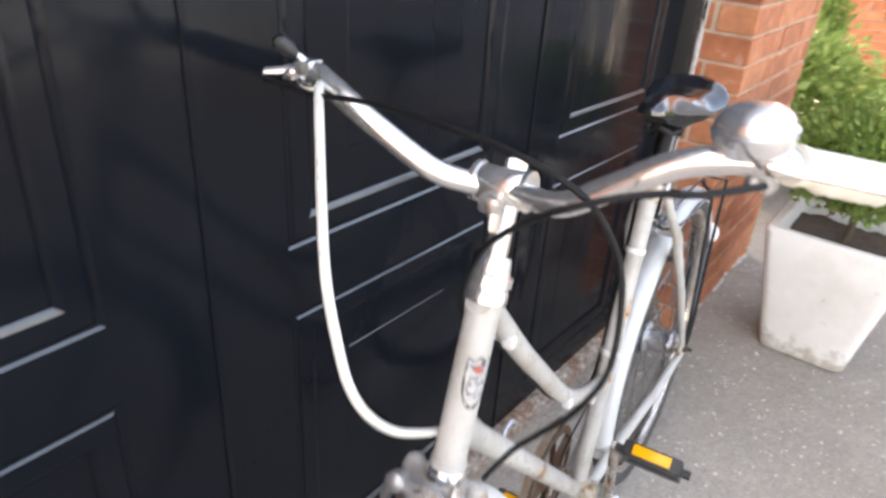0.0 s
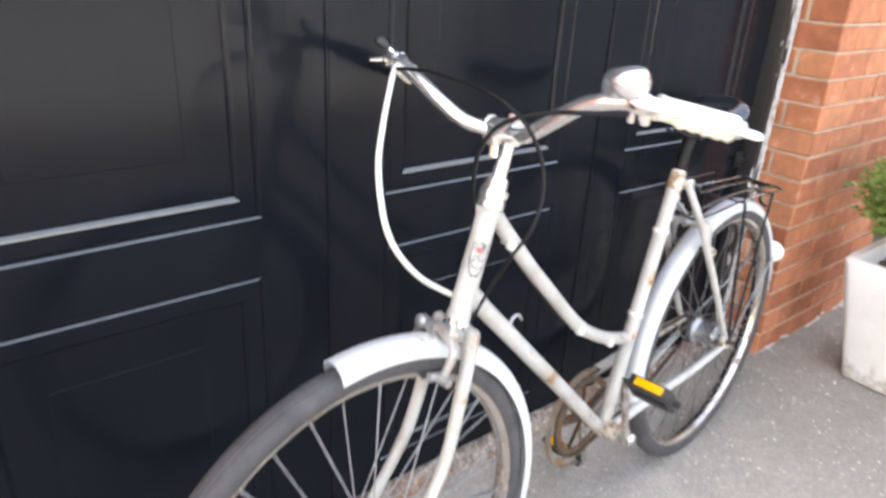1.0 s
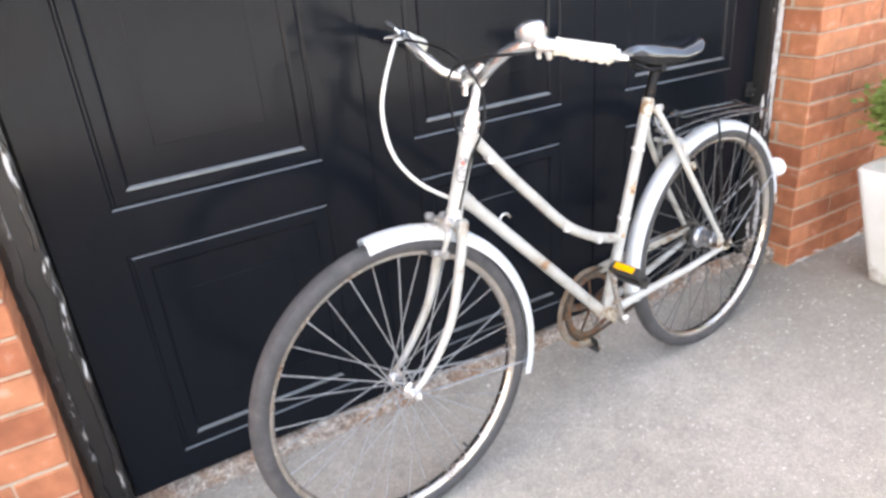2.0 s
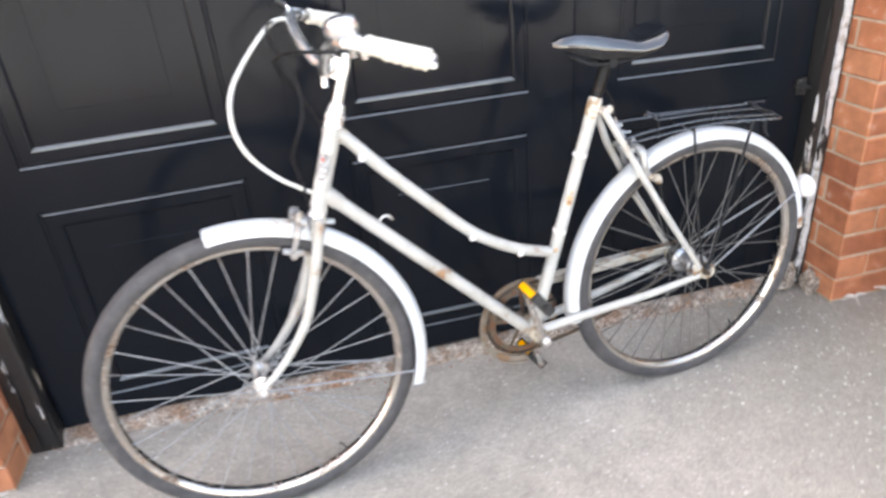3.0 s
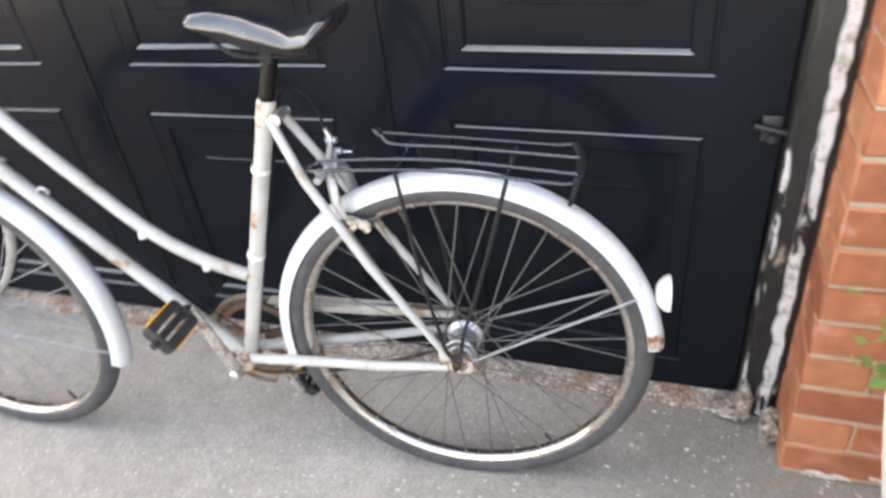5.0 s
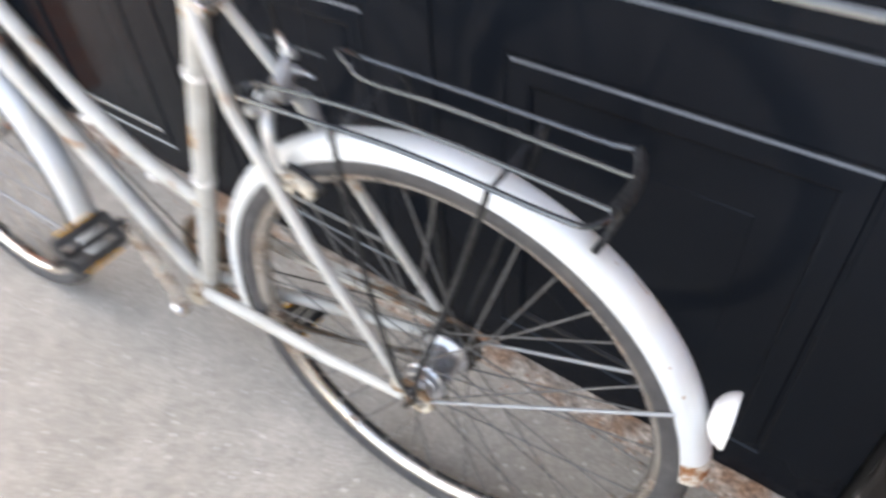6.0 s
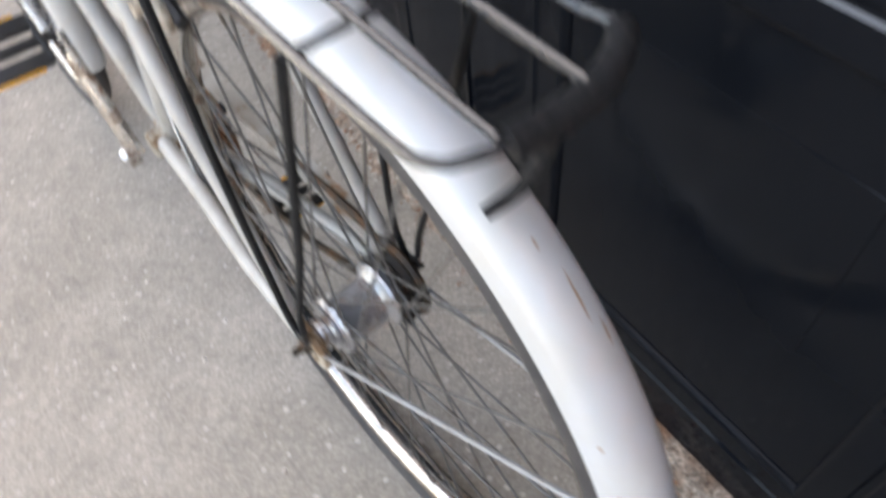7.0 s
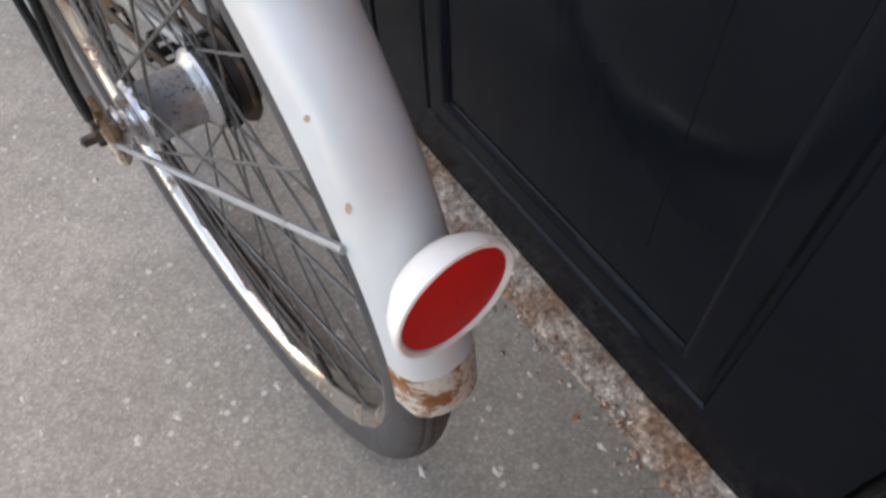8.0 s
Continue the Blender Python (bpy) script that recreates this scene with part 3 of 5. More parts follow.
def build_upper_walls():
    """Plain walls that close the place: over the door, behind it, and across the drive. Unseen, and tall enough to keep
    the sun off.
    """
    g = Geo()
    g.box((PIER_L - 0.72, PIER_Y + 0.004, DOOR_TOP + 0.06), (PIER_R + 0.74, 0.10, 5.2))
    tagged(part("wall_over_door", g, M_ROAD), "unseen wall over the garage door, pale grey for cool reflections", "wall", kind="structure")
    # unseen house mass, its height set by the shadow wanted on the drive
    g = Geo().box((-7.0, 0.14, GROUND), (2.40, 7.0, 5.2))
    g.box((-7.0, PIER_Y, GROUND), (PIER_L - 0.725, 0.136, 5.2))
    tagged(part("wall_house", g, M_BRICK), "unseen brick walls of the house, sized to shade the drive", "wall", kind="structure")
    g = Geo().box((JAMB_L - 0.09, -0.03, DOOR_TOP + 0.004), (JAMB_R + 0.08, 0.10, DOOR_TOP + 0.056), 0.004)
    tagged(part("lintel", g, M_JAMB), "black timber head of the door frame", "door frame", kind="structure")


def bricks_of_course(x0, x1, shift, length=0.221, joint=0.004):
    """Start and end of each brick of a course between x0 and x1."""
    out, x = [], x0 - shift
    while x < x1 - 0.02:
        a, b = max(x, x0), min(x + length, x1)
        if b - a > 0.025:
            out.append((a, b))
        x += length + joint
    return out


def build_pier(name, x0, x1, inner, label):
    """A brick pier: mortar core, and single bricks on its front and its reveal. inner: the x of the reveal."""
    sgn = 1 if inner == x0 else -1
    core = Geo().box((x0 + 0.004, PIER_Y + 0.004, -0.02), (x1 - 0.004, 0.10, DOOR_TOP + 0.06))
    pier = tagged(part(name, core, M_MORTAR), label, "brick wall", kind="structure")
    shared = {}
    rng = random.Random(int(x0 * 100) + 7)

    def brick(lo, hi):
        size = tuple(round(h - l, 3) for l, h in zip(lo, hi))
        if size not in shared:
            g = Geo()
            bm = bmesh.new()
            bmesh.ops.create_cube(bm, size=1.0)
            for v in bm.verts:
                v.co = Vector([v.co[i] * size[i] for i in range(3)])
            bmesh.ops.bevel(bm, geom=bm.edges[:], offset=0.0035, segments=1, affect="EDGES")
            bm.verts.index_update()
            g.add([v.co for v in bm.verts], [[v.index for v in f.verts] for f in bm.faces])
            bm.free()
            shared[size] = mesh_of("brick", g, M_BRICK)
        ob = part("brick", shared[size], M_BRICK, pier)
        ob.location = [(a + b) / 2 for a, b in zip(lo, hi)]
        ob.location.y += rng.uniform(-0.0015, 0.0015)
        ob.rotation_euler = (rng.uniform(-0.006, 0.006), rng.uniform(-0.004, 0.004), rng.uniform(-0.004, 0.004))

    for c in range(27):
        z0, z1 = 0.004 + 0.0748 * c, 0.004 + 0.0748 * c + 0.0675
        face = PIER_Y
        stretch = c % 2 == 0
        # corner brick: a stretcher along the face, or a header with its length into the reveal
        corner = 0.215 if stretch else 0.1025
        a, b = (x0, x0 + corner) if sgn > 0 else (x1 - corner, x1)
        depth = 0.1025 if stretch else 0.2
        brick((a, face, z0), (b, min(face + depth, 0.09), z1))
        if stretch:
            c0, c1 = (x0 + 0.001, x0 + 0.08) if sgn > 0 else (x1 - 0.08, x1 - 0.001)
            brick((c0, face + 0.1125, z0), (c1, 0.09, z1))
        if sgn > 0:
            rest = bricks_of_course(x0 + corner + 0.004, x1, 0.0)
        else:
            rest = [(x0 + x1 - q, x0 + x1 - p) for p, q in bricks_of_course(x0 + corner + 0.004, x1, 0.0)]
        for p, q in rest:
            brick((p, face, z0), (q, face + 0.09, z1))
    smear = Geo()
    for _ in range(26):
        x, z = rng.uniform(x0 + 0.02, x1 - 0.02), GROUND + abs(rng.gauss(0.0, 0.014))
        w, h = rng.uniform(0.005, 0.022), rng.uniform(0.003, 0.007)
        smear.box((x - w, PIER_Y - 0.006, z), (x + w, PIER_Y + 0.003, z + h), 0.0018, Matrix.Translation((x, 0, z)) @ Matrix.Rotation(rng.uniform(-0.3, 0.3), 4, "Y") @ Matrix.Translation((-x, 0, -z)))
    part("mortar_smear", smear, M_CHIP, pier, "pale mortar droppings along the foot of the pier")
    return pier


# ---------------------------------------------------------------- bicycle
# Its own axes: x to the rear from the rear axle, y to the door, z up in its leaning plane.
AX = Vector((0.994700, 0.102500, -0.003000)).normalized()
AZ = Vector((-0.001000, 0.041000, 0.999000))
AZ = (AZ - AX * AZ.dot(AX)).normalized()
AN = AZ.cross(AX)
BIKE = Matrix.Translation((1.0700, -0.2860, 0.0068)) @ Matrix((AX, AN, AZ)).transposed().to_4x4()
REAR, FRONT = Vector((0.004, 0, 0.3175)), Vector((-1.075, 0, 0.3250))
BB = Vector((-0.440, 0, 0.252))
STEER = Vector((0.335, 0, 0.942)).normalized()      # up along the head tube
HEAD = Vector((-0.897, 0, 0.662))                   # foot of the head tube

STEERED = Matrix.Translation(HEAD) @ Matrix.Rotation(radians(-2.0), 4, STEER) @ Matrix.Translation(-HEAD)


def steer_at(d, y=0.0, ahead=0.0):
    """A place d metres up the steering axis from the foot of the head tube."""
    p = HEAD + STEER * d
    return Vector((p.x - ahead, y, p.z))


def build_wheel(bike, centre, spokes, flange, half, hub_profile, hub_mat, seed):
    g = Geo().turn([(-0.0135, 0.3055), (-0.0150, 0.3065), (-0.0150, 0.2980), (-0.0120, 0.2935), (-0.006, 0.2890), (0.006, 0.2890), (0.0120, 0.2935), (0.0150, 0.2980), (0.0150, 0.3065), (0.0135, 0.3055), (0.0105, 0.2985), (-0.0105, 0.2985)], centre, n=120)
    wheel = part("wheel", g, M_RIM, bike, "chromed steel rim with rust, spoked, grey tyre")
    prof = []
    for k in range(41):
        a = radians(-130 + 260 * k / 40)
        r = 0.0208 - (0.0011 if abs(a) < radians(38) and k % 3 == 1 else 0)
        prof.append((math.sin(a) * r, 0.3150 + math.cos(a) * r))
    g = Geo().turn(prof, centre, n=120)
    part("tyre", g, M_TYRE, wheel, "dusty grey rubber tyre with ribbed tread")
    part("hub", Geo().turn(hub_profile, centre, n=32), hub_mat, wheel, "greasy steel hub")
    wire = M_SPOKE if centre is FRONT else M_SPOKE_DULL
    base = []
    for side in (-1, 1):
        for lead in (-1, 1):
            s = Geo()
            a = radians(62) * lead
            p0 = Vector((math.sin(a) * flange, side * half, math.cos(a) * flange))
            p1 = Vector((0, side * 0.004, 0.2905))
            s.tube([p0 - Vector((0, side * 0.003, 0)), p0, p0.lerp(p1, 0.5), p1], 0.00135, 5)
            s.tube([p0.lerp(p1, 0.955), p1], [0.0017, 0.0019], 6)
            base.append(mesh_of("spoke", s, wire))
    for k in range(spokes):
        side, lead = k % 2, (k // 2) % 2
        ob = part("spoke", base[2 * side + lead], wire, wheel)
        ob.matrix_local = Matrix.Translation(centre) @ Matrix.Rotation(2 * math.pi * k / spokes + seed, 4, "Y")
    v = Geo()
    d = Matrix.Translation(centre) @ Matrix.Rotation(seed + 2.5, 4, "Y")
    v.tube([d @ Vector((0, 0, 0.288)), d @ Vector((0, 0, 0.262))], 0.003, 8)
    part("valve", v, M_BLACK, wheel)
    return wheel


def mudguard_geo(centre, a0, a1, radius, half=0.0208, depth=0.0155, skirt=0.006, flare=0.0):
    prof = []
    for k in range(13):
        a = radians(-84 + 168 * k / 12)
        prof.append((math.sin(a) * half, radius - depth + math.cos(a) * depth))
    prof = [(-half - 0.0012, radius - depth - skirt)] + prof + [(half + 0.0012, radius - depth - skirt)]
    inner = [(y * 0.955, r - 0.0016) for y, r in prof[::-1]]
    g = Geo().turn(prof + inner, centre, a0, a1, 64)
    if flare:       # the guard stands off the wheel towards its front end
        for i, (x, y, z) in enumerate(g.v):
            a = math.degrees(math.atan2(z - centre.z, x - centre.x)) % 360
            k = 1 + flare * min(1, max(0, (a - 115) / 75)) / radius
            g.v[i] = (centre.x + (x - centre.x) * k, y, centre.z + (z - centre.z) * k)
    return g


def build_frame(bike):
    ht = Geo()
    ht.tube([steer_at(0.0), steer_at(0.172)], 0.0168, 20)
    frame_part = part("head_tube", ht, M_FRAME, bike, "ivory-painted steel head tube with worn badge")
    half = [(0.0, 1.0), (0.45, 0.90), (1.0, 0.97), (1.0, 0.55), (0.92, 0.32), (0.66, 0.12), (0.30, 0.02), (0.0, 0.0)]
    shield = half + [(-u, h) for u, h in half[-2:0:-1]]

    def on_tube(u, h, r):
        a = radians(-124 + 46 * u)
        p = steer_at(0.068 + 0.054 * h)
        return (p.x + r * math.cos(a) * 0.942, r * math.sin(a), p.z - r * math.cos(a) * 0.335)

    badge, edge = Geo(), Geo()
    m = len(shield)
    for f in (0.0, 0.35, 0.7, 0.9):
        badge.v += [on_tube(u * f, 0.5 + (h - 0.5) * f, 0.0171) for u, h in shield]
    badge.f = [(k * m + i, k * m + (i + 1) % m, k * m + m + (i + 1) % m, k * m + m + i) for k in range(3) for i in range(m)]
    for f, r in ((1.04, 0.0169), (1.02, 0.0174), (0.86, 0.0174), (0.84, 0.0169)):
        edge.v += [on_tube(u * f, 0.5 + (h - 0.5) * f, r) for u, h in shield]
    edge.f = [(k * m + i, k * m + (i + 1) % m, k * m + m + (i + 1) % m, k * m + m + i) for k in range(3) for i in range(m)]
    bad = part("badge", badge, worn("faded_badge", (0.50, 0.48, 0.45), (0.26, 0.26, 0.27), (0.12, 0.12, 0.13), 0.5, 0, 0.60, 90), frame_part, "faded pale shield badge")
    part("badge_border", edge, worn("worn_black_enamel", (0.05, 0.05, 0.052), (0.30, 0.29, 0.28), (0.5, 0.47, 0.43), 0.5, 0, 0.62, 120), bad, "worn black border")
    dot = Geo().turn([(-0.0008, 0.0001), (-0.0008, 0.0046), (0.0006, 0.0036), (0.0008, 0.0001)], (0, 0, 0), n=12, axis="x")
    m = Matrix.Translation(steer_at(0.109) + Vector((-0.0106, -0.0136, 0.0038))) @ Matrix.Rotation(radians(49), 4, "Z")
    part("badge_mark", dot.move(m), material("faded_red_enamel", (0.48, 0.13, 0.10), 0.6)[0], bad, "faded red mark")
    prof = [(-0.018, 0.0001), (-0.018, 0.0165), (-0.012, 0.0205), (-0.004, 0.0205), (0.001, 0.0185), (0.001, 0.0001)]
    rot = Matrix.Translation(steer_at(0.0)) @ Vector((0, 0, 1)).rotation_difference(STEER).to_matrix().to_4x4()
    part("headset_cup", Geo().turn(prof, (0, 0, 0), n=28, axis="z").move(rot), M_CHROME, bike)
    prof = [(0.170, 0.0001), (0.170, 0.0185), (0.172, 0.0205), (0.182, 0.0205), (0.184, 0.0190), (0.186, 0.0190), (0.188, 0.0215), (0.198, 0.0215), (0.200, 0.0180), (0.205, 0.0172), (0.214, 0.0165), (0.216, 0.0150), (0.216, 0.0001)]
    up = Geo().turn(prof, (0, 0, 0), n=28, axis="z").move(rot)
    part("headset", up, M_CHROME, bike, "chromed headset cups and lock nut")

    tt = spline([(-0.850, 0, 0.830), (-0.815, 0, 0.793), (-0.739, 0, 0.706), (-0.669, 0, 0.633), (-0.606, 0, 0.568), (-0.552, 0, 0.522), (-0.475, 0, 0.477), (-0.392, 0, 0.447)], 6)
    part("top_tube", Geo().tube(tt, 0.0127, 16), M_FRAME, bike, "curved ivory-painted top tube")
    part("down_tube", Geo().tube(between((-0.885, 0, 0.707), BB + Vector((-0.004, 0, -0.007)), 6), 0.0143, 18), M_FRAME, bike)
    top = Vector((-0.274, 0, 0.780))
    tube = part("seat_tube", Geo().tube(between(BB, top, 6), 0.0143, 18), M_FRAME, bike, "ivory-painted seat tube with rust patches")
    # rust stains on the near side of the seat tube
    rng = random.Random(31)
    down = (BB - top).normalized()
    e1, e2 = Vector((0, -1, 0)), down.cross(Vector((0, -1, 0)))
    stain = worn("orange_rust_stain", (0.52, 0.34, 0.19), (0.48, 0.37, 0.26), (0.30, 0.12, 0.05), 0.7, 0, 0.60, 90, 0.15)
    for f, long, wide in ((0.405, 0.015, 0.62), (0.37, 0.005, 0.30), (0.055, 0.010, 0.6), (0.62, 0.006, 0.4)):
        g = Geo()
        c = top.lerp(BB, f)
        k = 16
        for scale in (0.0, 0.55, 1.0):
            for q in range(k):
                a = 2 * math.pi * q / k
                r = scale * (1 if scale < 1 else rng.uniform(0.72, 1.15))
                phi = wide * r * math.cos(a) + 0.35
                g.v.append(c + down * (long * r * math.sin(a)) + (e1 * math.cos(phi) + e2 * math.sin(phi)) * 0.01465)
        g.v = [tuple(v) for v in g.v]
        g.f = [(b * k + q, b * k + (q + 1) % k, b * k + k + (q + 1) % k, b * k + k + q) for b in (0, 1) for q in range(k)]
        part("rust_stain", g, stain, tube, "orange rust stain on the paint")
    shell = Geo().turn([(-0.035, 0.001), (-0.035, 0.0165), (-0.033, 0.0195), (0.033, 0.0195), (0.035, 0.0165), (0.035, 0.001)], BB, n=28)
    part("bottom_bracket", shell, M_BRACKET, bike, "grimy bottom bracket shell")
    lugs = Geo()
    ax = (BB - top).normalized()
    lugs.tube([top - ax * 0.006, top - ax * 0.002, top + ax * 0.030, top + ax * 0.034], [0.0130, 0.0152, 0.0156, 0.0148], 18)
    lugs.tube([top + Vector((0.012, -0.016, -0.024)), top + Vector((0.012, 0.016, -0.024))], 0.010, 12)
    part("seat_lug", lugs, worn("rusty_lug_paint", (0.60, 0.55, 0.47), (0.50, 0.41, 0.30), (0.36, 0.21, 0.11), 0.45, 0, 0.55, 40), bike, "seat lug with orange rust")
    b = Geo().turn([(-0.024, 0.001), (-0.024, 0.0100), (-0.020, 0.0115), (-0.017, 0.006), (0.017, 0.006), (0.020, 0.008), (0.024, 0.001)], top + Vector((0.0195, 0, -0.0205)), n=14)
    part("seat_bolt", b, M_CHROME, bike)
    d = (Vector((-0.739, 0, 0.706)) - Vector((-0.850, 0, 0.830))).normalized()
    e = (BB + Vector((-0.004, 0, -0.007)) - Vector((-0.885, 0, 0.707))).normalized()
    for a, b, r in ((Vector((-0.850, 0, 0.830)), Vector((-0.850, 0, 0.830)) + d * 0.045, 0.0147), (Vector((-0.885, 0, 0.707)), Vector((-0.885, 0, 0.707)) + e * 0.048, 0.0163), (steer_at(0.0), steer_at(0.012), 0.0182), (steer_at(0.158), steer_at(0.170), 0.0182)):
        part("lug", Geo().tube([a, b - (b - a) * 0.06, b], [r, r, r - 0.001], 16), M_FRAME, bike)
    for s in (-1, 1):
        part("chain_stay", Geo().tube([BB + Vector((0.012, s * 0.020, 0.006)), (-0.30, s * 0.030, 0.272), (-0.15, s * 0.046, 0.288), (-0.012, s * 0.056, 0.308)], [0.0105, 0.0105, 0.0095, 0.0075], 12), M_FRAME, bike)
        part("seat_stay", Geo().tube([(-0.266, s * 0.019, 0.760), (-0.217, s * 0.042, 0.664), (-0.128, s * 0.053, 0.512), (-0.010, s * 0.057, 0.330)], [0.0075, 0.0080, 0.0080, 0.0065], 12), M_FRAME, bike)
        drop = Geo()
        drop.box((-0.028, s * 0.056 - 0.003, 0.302), (0.010, s * 0.056 + 0.003, 0.342), 0.002)
        ring = [(0.014 + 0.0150 * math.cos(q), s * 0.057, 0.3145 + 0.0150 * math.sin(q)) for q in [radians(150 - 320 * i / 16) for i in range(17)]]
        drop.tube(ring, [0.0042] + [0.0056] * 15 + [0.0042], 8)
        part("dropout", drop, M_BRACKET, bike, "rust-stained hooked rear dropout")
        nut = Geo().turn([(s * 0.059, 0.001), (s * 0.059, 0.0088), (s * 0.065, 0.0088), (s * 0.067, 0.0075), (s * 0.067, 0.0045), (s * 0.076, 0.0042), (s * 0.078, 0.001)], REAR, n=6 if s > 0 else 8)
        part("axle_nut", nut, M_CHAIN, bike)
    for x, z in ((-0.200, 0.660), (-0.345, 0.268)):
        part("stay_bridge", Geo().tube([(x, -0.034, z), (x, 0.034, z)], 0.0065, 10), M_FRAME, bike)
    for p, d in (((-0.312, 0, 0.665), 0), ((-0.365, 0, 0.494), 0)):
        part("tube_band", Geo().tube([Vector(p) - ax * 0.004, Vector(p) + ax * 0.004], 0.0164, 18), M_LAMPW, bike, "thin white cable band")
    for p in ((-0.795, 0, 0.771), (-0.580, 0, 0.548), (-0.468, 0, 0.482)):
        k = Geo().box((-0.007, -0.015, -0.022), (0.005, -0.002, -0.008), 0.003, Matrix.Translation(p))
        k.tube([Vector(p) + Vector((-0.001, -0.016, -0.014)), Vector(p) + Vector((-0.001, 0.010, -0.014))], 0.0035, 8)
        part("cable_clip", k, M_LAMPW, bike, "small white cable clip")
    h = spline([(-0.779, -0.002, 0.598), (-0.777, -0.003, 0.616), (-0.769, -0.004, 0.624), (-0.758, -0.004, 0.623), (-0.750, -0.004, 0.613)], 5)
    part("cable_hook", Geo().tube(h, 0.0027, 8), M_HUB, bike, "small bent metal cable guide")


def build_fork(bike):
    crown = Geo()
    crown.box((-0.014, -0.036, -0.009), (0.013, 0.036, 0.007), 0.007, Matrix.Translation(steer_at(-0.020)) @ Matrix.Rotation(radians(-19), 4, "Y"))
    for s in (-1, 1):
        crown.tube([steer_at(-0.036, s * 0.038), steer_at(-0.014, s * 0.037), steer_at(-0.006, s * 0.036), steer_at(-0.002, s * 0.036)], [0.0116, 0.0116, 0.0098, 0.0046], 14)
    fork = part("fork", crown, M_FRAME, bike, "ivory-painted fork with curved blades")
    fork.matrix_local = STEERED
    for s in (-1, 1):
        line = spline([steer_at(-0.015, s * 0.038), (-0.924, s * 0.041, 0.565), (-0.957, s * 0.046, 0.468), (-0.997, s * 0.049, 0.404), (-1.038, s * 0.048, 0.356), (-1.070, s * 0.047, 0.329)], 5)
        r = [0.0112 - 0.0048 * (i / (len(line) - 1)) ** 1.3 for i in range(len(line))]
        part("fork_blade", Geo().tube(line, r, 14), M_FRAME, fork)
        nut = Geo().turn([(s * 0.044, 0.001), (s * 0.044, 0.010), (s * 0.056, 0.012), (s * 0.058, 0.010), (s * 0.066, 0.010), (s * 0.067, 0.005), (s * 0.074, 0.0045), (s * 0.075, 0.001)], FRONT, n=8)
        part("axle_nut", nut, M_CHROME, fork)


